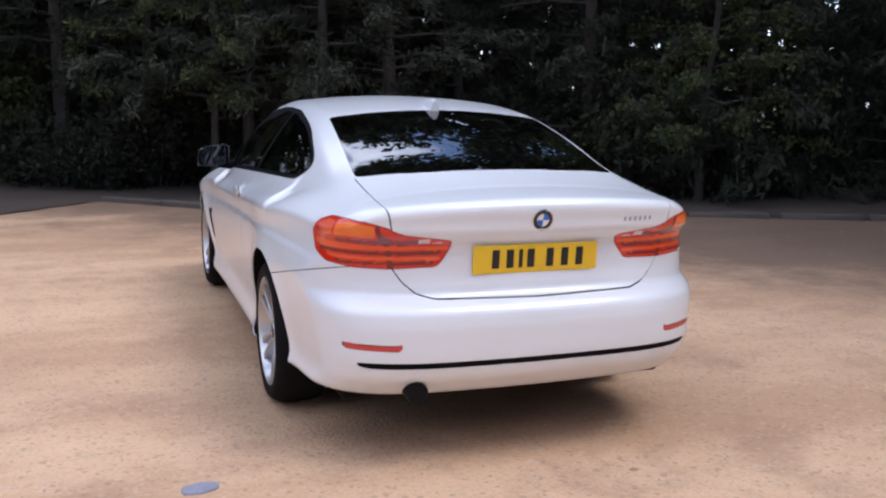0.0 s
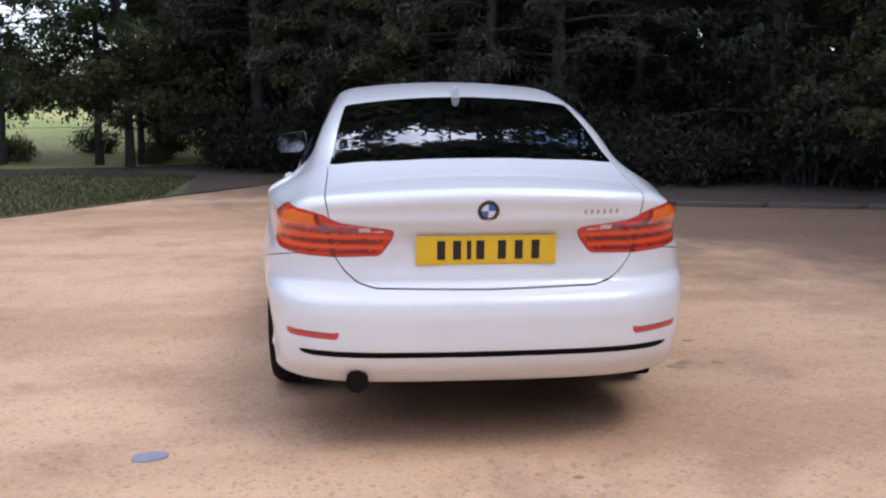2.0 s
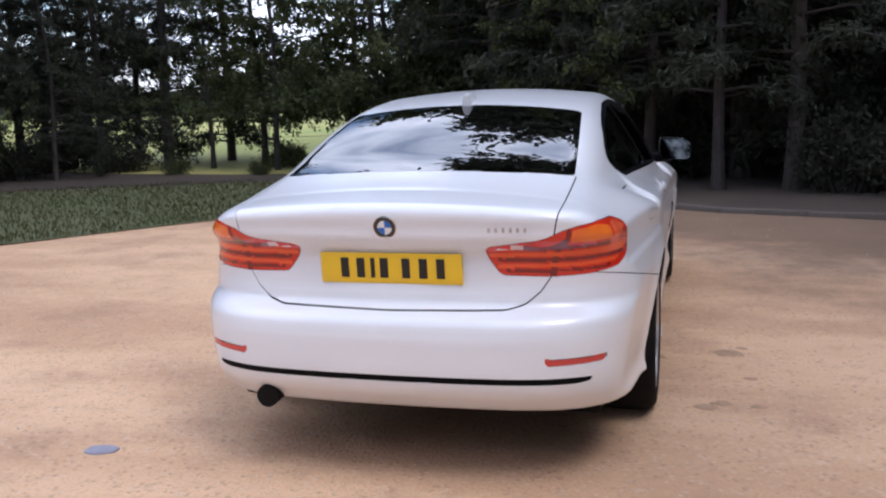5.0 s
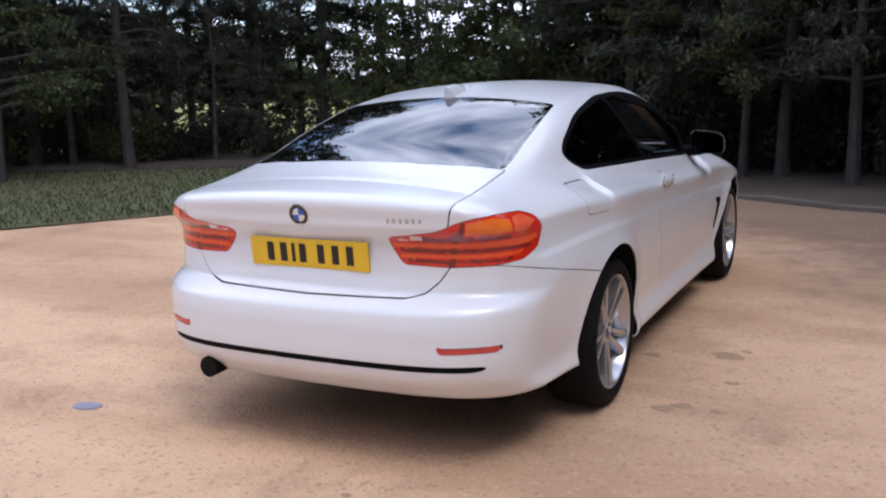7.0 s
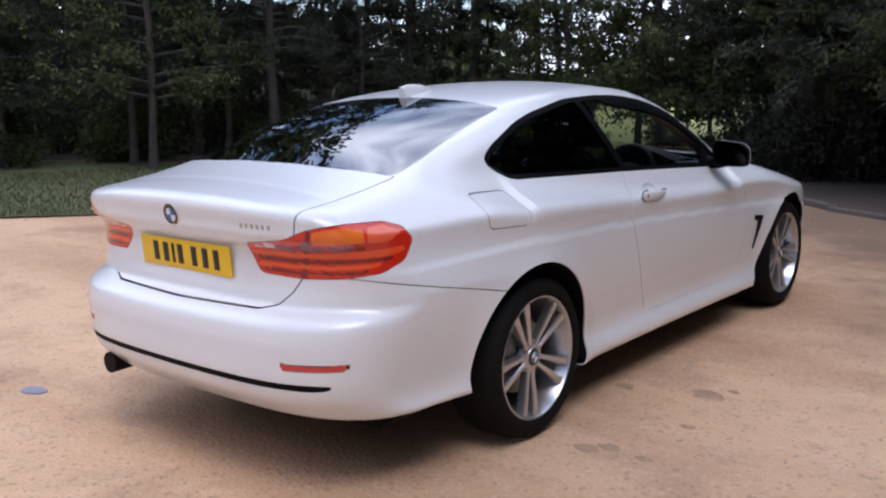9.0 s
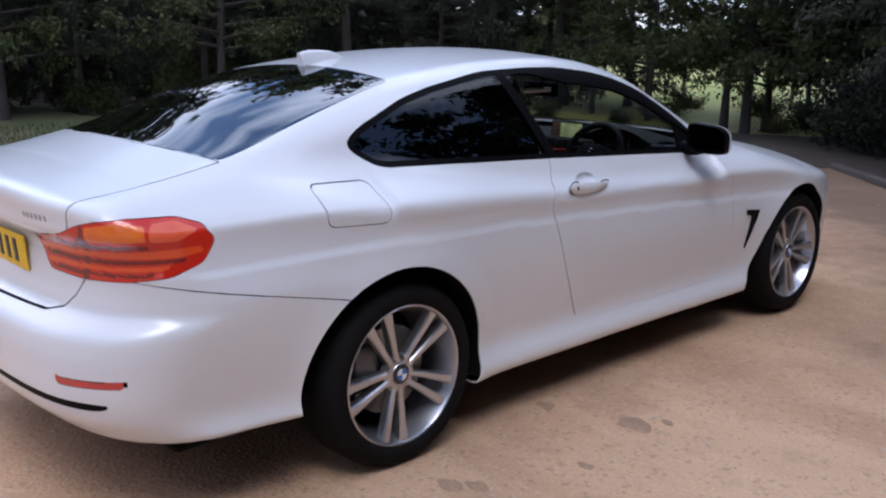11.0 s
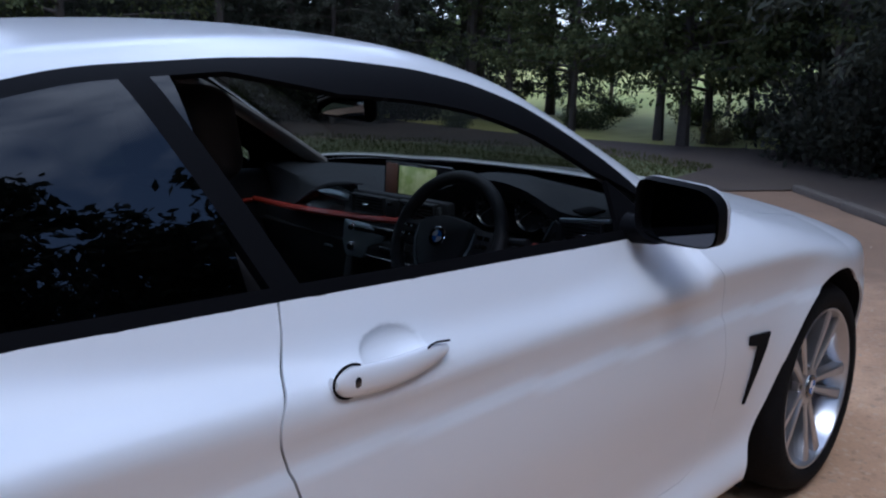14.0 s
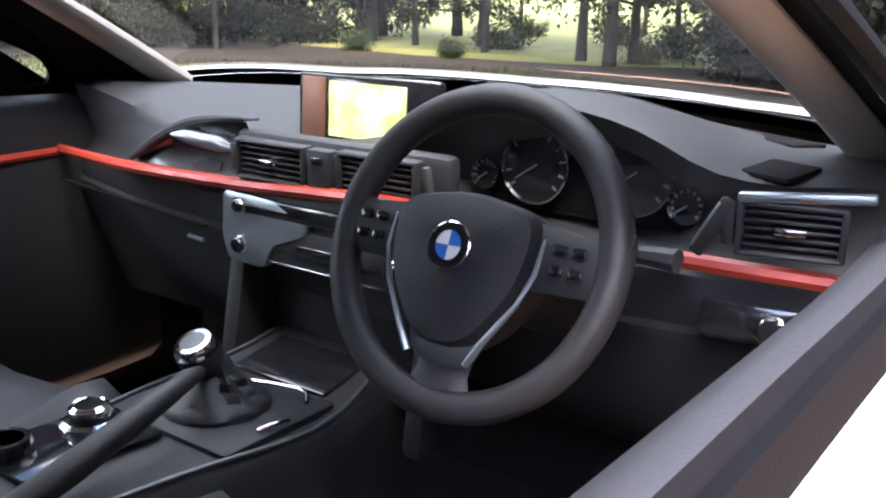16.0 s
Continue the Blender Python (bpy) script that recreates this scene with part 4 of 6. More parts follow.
# Display face: mottled pale green with a weak emission.
SCREEN = bpy.data.materials.new("green_display")
SCREEN.use_nodes = True
sn, sl = SCREEN.node_tree.nodes, SCREEN.node_tree.links
sb = sn["Principled BSDF"]
sv, stc, sr = sn.new("ShaderNodeTexNoise"), sn.new("ShaderNodeTexCoord"), sn.new("ShaderNodeValToRGB")
sv.inputs["Scale"].default_value = 24
sr.color_ramp.elements[0].position, sr.color_ramp.elements[0].color = 0.42, (0.38, 0.46, 0.14, 1)
sr.color_ramp.elements[1].position, sr.color_ramp.elements[1].color = 0.60, (0.62, 0.66, 0.30, 1)
sl.new(stc.outputs["Object"], sv.inputs["Vector"])
sl.new(sv.outputs["Fac"], sr.inputs[0])
sl.new(sr.outputs[0], sb.inputs["Emission Color"])
sl.new(sr.outputs[0], sb.inputs["Base Color"])
sb.inputs["Emission Strength"].default_value, sb.inputs["Roughness"].default_value = 0.075, 0.2


def loft(bm, rings, closed=True, caps=True):
    made = [[bm.verts.new(p) for p in r] for r in rings]
    n = len(made[0])
    for a, b in zip(made, made[1:]):
        for i in range(n if closed else n - 1):
            bm.faces.new((a[i], a[(i + 1) % n], b[(i + 1) % n], b[i]))
    if caps and closed:
        bm.faces.new(made[0][::-1])
        bm.faces.new(made[-1])
    bmesh.ops.recalc_face_normals(bm, faces=bm.faces)


DECOR = mat("dark_decor", (0.010, 0.008, 0.008), 0.3, coat=0.4)
dash = new("dashboard")
dash.parent = car
dash["label"] = "dark grey dashboard with coral trim line"
HOODS = spl((-0.70, 0.0), (0.10, 0.0), (0.19, 0.035), (0.28, 0.062), (0.36, 0.066), (0.45, 0.045), (0.53, 0.005), (0.70, 0.0))
FACE_Y = spl((-0.72, 2.93), (-0.4, 2.86), (-0.15, 2.835), (0.2, 2.825), (0.52, 2.85), (0.72, 2.885))
STRIP_Z = spl((-0.72, 0.852), (-0.15, 0.880), (0.17, 0.897), (0.505, 0.886), (0.72, 0.879))
rings = []
for k in range(49):
    x = -0.72 + 1.44 * k / 48
    h, fy, sz = float(HOODS(x)), float(FACE_Y(x)), float(STRIP_Z(x))
    screen_side = 0.02 * math.exp(-((x / 0.2) ** 2))
    yb = 3.345 - 0.34 * x * x
    rings.append([(x, yb + 0.01, 0.88), (x, yb, 0.950), (x, yb - 0.10, 0.962 + 0.2 * h), (x, 3.0, 0.972 + 0.8 * h), (x, fy + 0.07, 0.974 + h - screen_side), (x, fy + 0.03, 0.965 + 0.9 * h - screen_side), (x, fy + 0.035 + 0.6 * h, 0.945 + 0.6 * h), (x, fy + 0.05 + 1.2 * h, sz + 0.012), (x, fy + 0.03 + 1.3 * h, sz - 0.012), (x, fy + 0.015, sz - 0.03), (x, fy + 0.02, 0.78), (x, fy + 0.07, 0.66), (x, 3.05, 0.56), (x, 3.3, 0.5)])
bm = bmesh.new()
loft(bm, rings)
part("dash_body", bm, DASH, dash, angle=55)
for x0, x1 in ((-0.715, 0.2), (0.505, 0.69)):
    bm = bmesh.new()
    xs = [x0 + (x1 - x0) * k / 16 for k in range(17)]
    tube(bm, [(x, float(FACE_Y(x)) - 0.022, float(STRIP_Z(x)) - 0.002) for x in xs], 0.0095, 8)
    part("coral_strip", bm, CORAL, dash, "coral red trim line")
# Knee panel and glovebox lid, added near black as shade below the upper dash.
for name, x0, x1 in (("knee_panel", 0.225, 0.715), ("glovebox_lid", -0.70, -0.165)):
    bm = bmesh.new()
    rows = []
    for k in range(13):
        x = x0 + (x1 - x0) * k / 12
        fy = float(FACE_Y(x))
        rows.append([bm.verts.new((x, y, z)) for y, z in ((fy + 0.020, 0.797), (fy + 0.011, 0.790), (fy + 0.011, 0.775), (fy + 0.058, 0.655), (3.02, 0.552), (3.22, 0.49))])
    for a, b in zip(rows, rows[1:]):
        for i in range(5):
            bm.faces.new((a[i], b[i], b[i + 1], a[i + 1]))
    part(name, bm, CARPET, dash, "lower panel coloured near black for footwell shade")
# Glossy recess under a curved lip on the passenger side, with its bright blade.
LIP = spl((-0.43, 0.870), (-0.414, 0.876), (-0.365, 0.900), (-0.313, 0.924), (-0.245, 0.947), (-0.157, 0.962), (-0.09, 0.968))


def plate(outline, y, thick_y, bulge=0.0):
    """A bevelled plate facing the seats; its outline is given in x and z."""
    bm = bmesh.new()
    cx, cz = (sum(p[k] for p in outline) / len(outline) for k in (0, 1))
    loft(bm, [[(cx + (x - cx) * g, yy, cz + (z - cz) * g) for x, z in outline] for g, yy in ((1.0, y + thick_y), (1.0, y + 0.0015), (0.95, y), (0.5, y - bulge))])
    return bm


bm = bmesh.new()
rows = []
for k in range(25):
    x = -0.415 + 0.30 * k / 24
    lo, hi, fy = float(STRIP_Z(x)) + 0.004, max(float(LIP(x)), float(STRIP_Z(x)) + 0.006), float(FACE_Y(x)) - 0.006
    rows.append([bm.verts.new((x, fy + d, lo + (hi - lo) * t)) for t, d in ((0, 0.0), (0.3, 0.006), (0.7, 0.008), (1, 0.0))])
for a, b in zip(rows, rows[1:]):
    for i in range(3):
        bm.faces.new((a[i], b[i], b[i + 1], a[i + 1]))
recess = part("decor_recess", bm, DECOR, dash, "dark glossy trim recess")
bm = bmesh.new()
tube(bm, [(x, float(FACE_Y(x)) - 0.006, float(LIP(x)) + 0.004) for x in (-0.425 + 0.335 * k / 20 for k in range(21))], [0.002 + 0.008 * math.sin(math.pi * min(1.0, 0.08 + k / 20)) ** 0.6 for k in range(21)], 10)
part("dash_lip", bm, DASH, dash)
part("trim_blade", plate(rounded([(-0.292, 0.931), (-0.253, 0.942), (-0.173, 0.940), (-0.132, 0.922), (-0.181, 0.916), (-0.243, 0.921)], 0.012), 2.826, 0.02, 0.003), SATIN, dash, "pale satin trim blade")
part("trim_blade", plate(rounded([(-0.246, 0.889), (-0.213, 0.904), (-0.177, 0.900), (-0.180, 0.885), (-0.241, 0.884)], 0.006), 2.830, 0.016), SATIN_DARK, dash, "grey satin trim piece")


def air_vent(cx, cz, y, width, height, turn, name="air_vent"):
    v = new(name)
    v.parent = dash
    v["label"] = "black slatted air vent with bright tab"
    m = Matrix.Translation((cx, y, cz)) @ Matrix.Rotation(radians(turn), 4, "Z")

    def add(sub, size, at, material, bevel=0.003):
        bm = bmesh.new()
        box(bm, size, at, bevel)
        bmesh.ops.transform(bm, matrix=m, verts=bm.verts)
        return part(sub, bm, material, v)

    add("vent_back", (width, 0.004, height), (0, 0.012, 0), DARK)
    for sz in (-1, 1):
        add("vent_frame", (width + 0.012, 0.022, 0.006), (0, 0, sz * height / 2), PAD)
        add("vent_frame", (0.007, 0.022, height + 0.006), (sz * (width / 2 + 0.003), 0, 0), PAD)
    for k in range(5):
        add("slat", (width, 0.012, 0.0035), (0, 0.0, height * (-0.5 + (k + 1) / 6)), PAD, 0.001)
    add("vent_tab", (0.030, 0.012, 0.008), (0, -0.008, 0), CHROME, 0.002)
    add("thumb_wheel", (0.012, 0.014, height * 0.8), (-width / 2 - 0.014, 0, 0), PAD)


air_vent(0.633, 0.930, 2.838, 0.09, 0.050, 12)
air_vent(-0.050, 0.920, 2.812, 0.118, 0.050, 0)
air_vent(0.136, 0.922, 2.812, 0.116, 0.050, 0)
bm = bmesh.new()
box(bm, (0.042, 0.02, 0.052), (0.043, 2.810, 0.922), 0.004)
hazard = part("hazard_panel", bm, PAD, dash)
bm = bmesh.new()
box(bm, (0.018, 0.006, 0.010), (0.043, 2.799, 0.934), 0.002)
part("hazard_button", bm, GLOSS_BLACK, hazard)
bm = bmesh.new()
box(bm, (0.37, 0.03, 0.068), (0.05, 2.838, 0.922), 0.01)
part("vent_panel", bm, DASH, dash)
bm = bmesh.new()
box(bm, (0.125, 0.012, 0.01), (0.645, 2.833, 0.965), 0.003, (0, -4, 12))
part("vent_lip", bm, SATIN, dash)
bm = bmesh.new()
box(bm, (0.062, 0.058, 0.006), (0.592, 2.925, 0.9695), 0.002, (6, 0, -20))
part("defroster_slot", bm, DARK, dash)
bm = bmesh.new()
box(bm, (0.25, 0.06, 0.006), (0.456, 3.18, 0.963), 0.002, (-4, 0, -25))
part("windscreen_slot", bm, DARK, dash)
# Screen on the dash.
screen = new("display_screen")
screen.parent = dash
screen["label"] = "upright display with a mottled pale green face"
sm = Matrix.Translation((0.0, 2.955, 0.975)) @ Matrix.Rotation(radians(-4), 4, "X")
for name, size, at, material, bev in (("bezel", (0.262, 0.02, 0.098), (-0.005, 0.006, 0.002), GLOSS_BLACK, 0.007), ("panel", (0.142, 0.003, 0.080), (0.0, -0.0055, 0.0), SCREEN, 0.001), ("side_trim", (0.045, 0.004, 0.088), (-0.102, -0.005, 0.0), BROWN, 0.001)):
    bm = bmesh.new()
    box(bm, size, at, bev)
    bmesh.ops.transform(bm, matrix=sm, verts=bm.verts)
    part(name, bm, material, screen)
# Centre stack.
for name, size, at, material, bev, turn in (
    ("stack_panel", (0.32, 0.04, 0.11), (0.035, 2.833, 0.822), PAD, 0.012, (-4, 0, 0)),
    ("radio_strip", (0.29, 0.012, 0.026), (0.035, 2.812, 0.852), GLOSS_BLACK, 0.004, (-4, 0, 0)),
    ("climate_strip", (0.30, 0.012, 0.036), (0.035, 2.815, 0.812), PAD, 0.004, (-4, 0, 0)),
    ("climate_display", (0.12, 0.014, 0.02), (0.05, 2.813, 0.80), GLOSS_BLACK, 0.003, (-4, 0, 0)),
    ("chrome_line", (0.31, 0.006, 0.003), (0.035, 2.813, 0.775), CHROME, 0.001, (-4, 0, 0)),
    ("vent_blade", (0.016, 0.014, 0.066), (0.560, 2.822, 0.926), PAD, 0.004, (0, 28, 12)),
    ("blade_line", (0.003, 0.006, 0.052), (0.556, 2.813, 0.930), SATIN, 0.001, (0, 28, 12)),
    ("vent_edge", (0.010, 0.03, 0.052), (-0.118, 2.825, 0.922), SATIN, 0.004, (0, 8, 0)),
    ("vent_edge", (0.012, 0.03, 0.050), (0.206, 2.828, 0.918), SATIN_DARK, 0.004, (0, -8, 0)),
    ("glovebox_latch", (0.04, 0.006, 0.006), (-0.26, 2.842, 0.77), SATIN, 0.002, (0, 0, -6)),
    ("stack_cheek", (0.035, 0.10, 0.34), (-0.145, 2.86, 0.72), DASH, 0.014, (-12, 0, 0)),
    ("stack_cheek", (0.035, 0.10, 0.34), (0.205, 2.86, 0.72), DASH, 0.014, (-12, 0, 0)),
    ("tray_back", (0.31, 0.05, 0.2), (0.03, 2.90, 0.70), CARPET, 0.012, (-10, 0, 0)),
    ("light_switch_panel", (0.11, 0.02, 0.045), (0.60, 2.855, 0.82), GLOSS_BLACK, 0.01, (-6, 0, 10)),
    ("glovebox_edge", (0.46, 0.006, 0.004), (-0.44, 2.855, 0.80), DARK, 0.001, (0, 0, -8)),
):
    bm = bmesh.new()
    box(bm, size, at, bev, turn)
    part(name, bm, material, dash)


def knob(name, at, r, depth, material, parent, tilt=-90, ring=CHROME):
    m = Matrix.Translation(at) @ Matrix.Rotation(radians(-tilt), 4, "X")
    bm = bmesh.new()
    lathe(bm, [(r, 0.0), (r, depth * 0.8), (r * 0.85, depth), (r * 0.6, depth), (0.0, depth * 0.95)], 28, "z", m)
    k = part(name, bm, material, parent)
    bm = bmesh.new()
    lathe(bm, [(r * 1.12, 0.0), (r * 1.12, depth * 0.45), (r * 0.98, depth * 0.6)], 28, "z", m)
    part("knob_ring", bm, ring, k)


part("stack_face", plate(rounded([(-0.150, 0.868), (-0.157, 0.800), (-0.146, 0.766), (-0.075, 0.764), (-0.055, 0.800), (0.008, 0.824), (0.015, 0.842), (-0.05, 0.866)], 0.010), 2.806, 0.02), SATIN, dash, "pale satin face of the centre stack")
knob("climate_knob", (-0.112, 2.804, 0.795), 0.012, 0.014, GLOSS_BLACK, dash)
knob("climate_knob", (0.165, 2.806, 0.808), 0.012, 0.014, GLOSS_BLACK, dash)
knob("volume_knob", (-0.110, 2.804, 0.852), 0.009, 0.012, GLOSS_BLACK, dash)
knob("light_switch", (0.625, 2.845, 0.82), 0.014, 0.012, GLOSS_BLACK, dash, -84)
# Instruments.
bm = bmesh.new()
box(bm, (0.28, 0.01, 0.10), (0.375, 2.925, 0.935), 0.01, (-8, 0, 0))
cluster = part("instrument_panel", bm, DARK, dash, "black instrument panel")
for cx, cy, cz, r in ((0.306, 2.905, 0.943, 0.047), (0.437, 2.905, 0.950, 0.050), (0.508, 2.885, 0.926, 0.021), (0.235, 2.905, 0.925, 0.02)):
    m = Matrix.Translation((cx, cy, cz)) @ Matrix.Rotation(radians(84), 4, "X")
    bm = bmesh.new()
    lathe(bm, [(r, -0.004), (r, 0.004), (r * 0.965, 0.006), (r * 0.94, 0.0)], 40, "z", m)
    dial = part("dial_ring", bm, CHROME, cluster, "chrome dial ring")
    bm = bmesh.new()
    lathe(bm, [(r * 0.95, 0.0), (0.0, 0.0)], 40, "z", m)
    part("dial_face", bm, GLOSS_BLACK, dial)
    bm = bmesh.new()
    for k in range(11):
        q = radians(-40 + 26 * k)
        box(bm, (0.003, 0.007 if r > 0.03 else 0.004, 0.001), (0, 0, 0))
        fresh = list(bm.verts)[-8:]
        bmesh.ops.transform(bm, matrix=m @ Matrix.Rotation(q, 4, "Z") @ Matrix.Translation((r * 0.8, 0, 0.001)) @ Matrix.Rotation(math.pi / 2, 4, "Z"), verts=fresh)
    part("dial_marks", bm, DIAL_GREY, dial)
    bm = bmesh.new()
    box(bm, (0.002, r * 0.75, 0.0015), (0, r * 0.3, 0.002))
    bmesh.ops.transform(bm, matrix=m @ Matrix.Rotation(radians(125), 4, "Z"), verts=bm.verts)
    part("needle", bm, DIAL_GREY, dial)

# Steering wheel.
wheel_thing = new("steering_wheel")
wheel_thing.parent = car
wheel_thing["label"] = "black leather steering wheel with silver spoke trim"
swm = Matrix.Translation((0.374, 2.662, 0.904)) @ Matrix.Rotation(radians(66), 4, "X")
bm = bmesh.new()
tube(bm, [(0.155 * math.cos(q), 0.002 + 0.155 * math.sin(q), 0) for q in (2 * math.pi * i / 64 for i in range(64))], 0.0165, 14, closed=True)
bmesh.ops.transform(bm, matrix=swm, verts=bm.verts)
part("wheel_rim", bm, LEATHER, wheel_thing)
bm = bmesh.new()
outline = rounded([(-0.085, 0.045), (0, 0.06), (0.085, 0.045), (0.078, -0.03), (0.032, -0.098), (-0.032, -0.098), (-0.078, -0.03)], 0.03)
loft(bm, [[swm @ Vector((x * g, y * g, z)) for x, y in outline] for g, z in ((0.9, -0.05), (1.0, -0.02), (1.0, 0.012), (0.93, 0.024), (0.6, 0.031), (0.2, 0.034))])
hubpad = part("airbag_cover", bm, PAD, wheel_thing)
roundel(hubpad, swm @ Matrix.Translation((0, 0.0, 0.0335)), 0.0235)
for s in (1, -1):
    bm = bmesh.new()
    loft(bm, [[swm @ Vector((s * x, cy + h * math.sin(q), zc + 0.010 * math.cos(q))) for q in (2 * math.pi * i / 10 for i in range(10))] for x, cy, h, zc in ((0.07, 0.008, 0.034, 0.004), (0.12, 0.006, 0.030, 0.002), (0.168, 0.012, 0.034, -0.002))])
    spoke = part("wheel_spoke", bm, PAD, wheel_thing)
    for k in range(4):
        bm = bmesh.new()
        box(bm, (0.014, 0.010, 0.006), (s * (0.105 + 0.02 * (k % 2)), 0.018 - 0.02 * (k // 2), 0.014), 0.002)
        bmesh.ops.transform(bm, matrix=swm, verts=bm.verts)
        part("wheel_button", bm, GLOSS_BLACK, spoke)
    bm = bmesh.new()
    tube(bm, [swm @ Vector((s * x, y, z)) for x, y, z in ((0.087, 0.025, 0.014), (0.086, -0.01, 0.017), (0.075, -0.042, 0.018), (0.048, -0.085, 0.018), (0.035, -0.108, 0.014))], [0.0015, 0.0026, 0.003, 0.0036, 0.004], 8)
    part("spoke_trim", bm, SATIN, wheel_thing, "silver spoke trim")
bm = bmesh.new()
loft(bm, [[swm @ Vector((w * math.cos(q), y, 0.004 + t * math.sin(q))) for q in (2 * math.pi * i / 12 for i in range(12))] for y, w, t in ((-0.082, 0.046, 0.012), (-0.100, 0.040, 0.014), (-0.112, 0.030, 0.010))])
part("wheel_spoke", bm, SATIN_DARK, wheel_thing, "grey satin lower spoke")
bm = bmesh.new()
tube(bm, [swm @ Vector((0, 0, -0.03)), swm @ Vector((0, 0, -0.16)), swm @ Vector((0, 0, -0.26))], [0.055, 0.06, 0.065], 20)
part("column_shroud", bm, DASH, wheel_thing)
for s in (1, -1):
    bm = bmesh.new()
    tube(bm, [swm @ Vector((s * 0.04, 0.02, -0.07)), swm @ Vector((s * 0.15, 0.035, -0.06)), swm @ Vector((s * 0.19, 0.035, -0.055))], [0.008, 0.009, 0.012], 8)
    part("stalk", bm, DASH, wheel_thing)

bm = bmesh.new()
loft(bm, [[swm @ Vector((w * math.cos(q), y, -0.004 + t * math.sin(q))) for q in (2 * math.pi * i / 12 for i in range(12))] for y, w, t in ((-0.09, 0.036, 0.010), (-0.12, 0.030, 0.010), (-0.158, 0.045, 0.012))])
part("wheel_spoke", bm, PAD, wheel_thing)

# Centre console.
console = new("centre_console")
console.parent = car
console["label"] = "dark centre console with gear lever and control knob"
CONSOLE_Z = spl((1.7, 0.70), (2.2, 0.69), (2.35, 0.655), (2.55, 0.635), (2.75, 0.628), (2.9, 0.66))
bm = bmesh.new()
rings = []
for k in range(25):
    y = 1.7 + 1.2 * k / 24
    z = float(CONSOLE_Z(y))
    w = 0.105 + 0.035 * math.exp(-(((y - 2.68) / 0.14) ** 2))
    rings.append([(-w - 0.02, y, 0.32), (-w - 0.008, y, z - 0.05), (-w, y, z - 0.012), (-w + 0.012, y, z), (w - 0.012, y, z), (w, y, z - 0.012), (w + 0.008, y, z - 0.05), (w + 0.02, y, 0.32)])
loft(bm, rings)
part("console_body", bm, DASH, console, angle=50)
for s in (1, -1):
    bm = bmesh.new()
    tube(bm, [(s * (0.099 + 0.035 * math.exp(-(((y - 2.68) / 0.14) ** 2))), y, float(CONSOLE_Z(y)) + 0.001) for y in (2.2, 2.3, 2.4, 2.5, 2.56, 2.62, 2.68, 2.74, 2.8, 2.86)], 0.0035, 8)
    part("console_edge", bm, SATIN_DARK, console)
for name, size, at, material, bev, turn in (
    ("knob_plate", (0.12, 0.18, 0.008), (-0.045, 2.46, 0.648), GLOSS_BLACK, 0.003, (-5, 0, 0)),
    ("shift_surround", (0.19, 0.19, 0.012), (0.02, 2.65, 0.632), PAD, 0.01, (-2, 0, 0)),
    ("storage_lid", (0.17, 0.10, 0.008), (0.0, 2.80, 0.638), GLOSS_BLACK, 0.003, (8, 0, 0)),
    ("arm_rest", (0.17, 0.36, 0.10), (0.0, 2.03, 0.73), LEATHER, 0.03, (0, 0, 0)),
):
    bm = bmesh.new()
    box(bm, size, at, bev, turn)
    part(name, bm, material, console)
bm = bmesh.new()
tube(bm, [(-0.024, 2.686, 0.644), (-0.018, 2.700, 0.648), (0.03, 2.716, 0.648), (0.068, 2.724, 0.648), (0.088, 2.718, 0.648), (0.102, 2.703, 0.646)], 0.0024, 8)
part("chrome_line", bm, CHROME, console)
bm = bmesh.new()
tube(bm, [(0.098, 2.622, 0.640), (0.106, 2.636, 0.644), (0.112, 2.652, 0.644), (0.110, 2.664, 0.640)], 0.003, 8)
part("drive_switch", bm, CHROME, console)
bm = bmesh.new()
tube(bm, [(0.030, 2.36, 0.655), (0.012, 2.43, 0.652), (-0.008, 2.50, 0.650), (-0.026, 2.565, 0.644)], 0.0024, 8)
part("chrome_line", bm, CHROME, console)
bm = bmesh.new()
lathe(bm, [(0.070, 0.0), (0.068, 0.010), (0.060, 0.018), (0.052, 0.022), (0.047, 0.030), (0.040, 0.034), (0.036, 0.044), (0.028, 0.049), (0.022, 0.060), (0.014, 0.074)], 44, "z", Matrix.Translation((0.0, 2.645, 0.635)))
for v in bm.verts:
    a, up = math.atan2(v.co.y - 2.645, v.co.x), (v.co.z - 0.635) / 0.074
    fold = 0.005 * math.sin(math.pi * up) * math.cos(5 * a + 3 * math.sin(2 * a) + 4 * up)
    v.co.x += fold * math.cos(a)
    v.co.y += fold * math.sin(a)
part("shift_boot", bm, LEATHER, console, "black leather gaiter")
lever = new("gear_lever")
lever.parent = console
lever["label"] = "gear lever with chrome-topped knob"
gm = Matrix.Translation((0.0, 2.635, 0.684)) @ Matrix.Rotation(radians(22), 4, "X")
bm = bmesh.new()
lathe(bm, [(0.010, -0.03), (0.014, 0.0), (0.023, 0.010), (0.028, 0.026), (0.0285, 0.040), (0.0265, 0.047)], 24, "z", gm)
part("lever_knob", bm, PAD, lever)
bm = bmesh.new()
lathe(bm, [(0.0283, 0.041), (0.0278, 0.048), (0.0225, 0.0545), (0.0165, 0.055)], 24, "z", gm)
part("knob_ring", bm, CHROME, lever, "chrome knob ring")
bm = bmesh.new()
lathe(bm, [(0.017, 0.0547), (0.0, 0.0557)], 24, "z", gm)
part("knob_top", bm, SATIN_DARK, lever)
dial_m = Matrix.Translation((-0.062, 2.505, 0.65))
bm = bmesh.new()
lathe(bm, [(0.036, 0.0), (0.036, 0.006), (0.030, 0.009)], 32, "z", dial_m)
part("control_base", bm, CHROME, console)
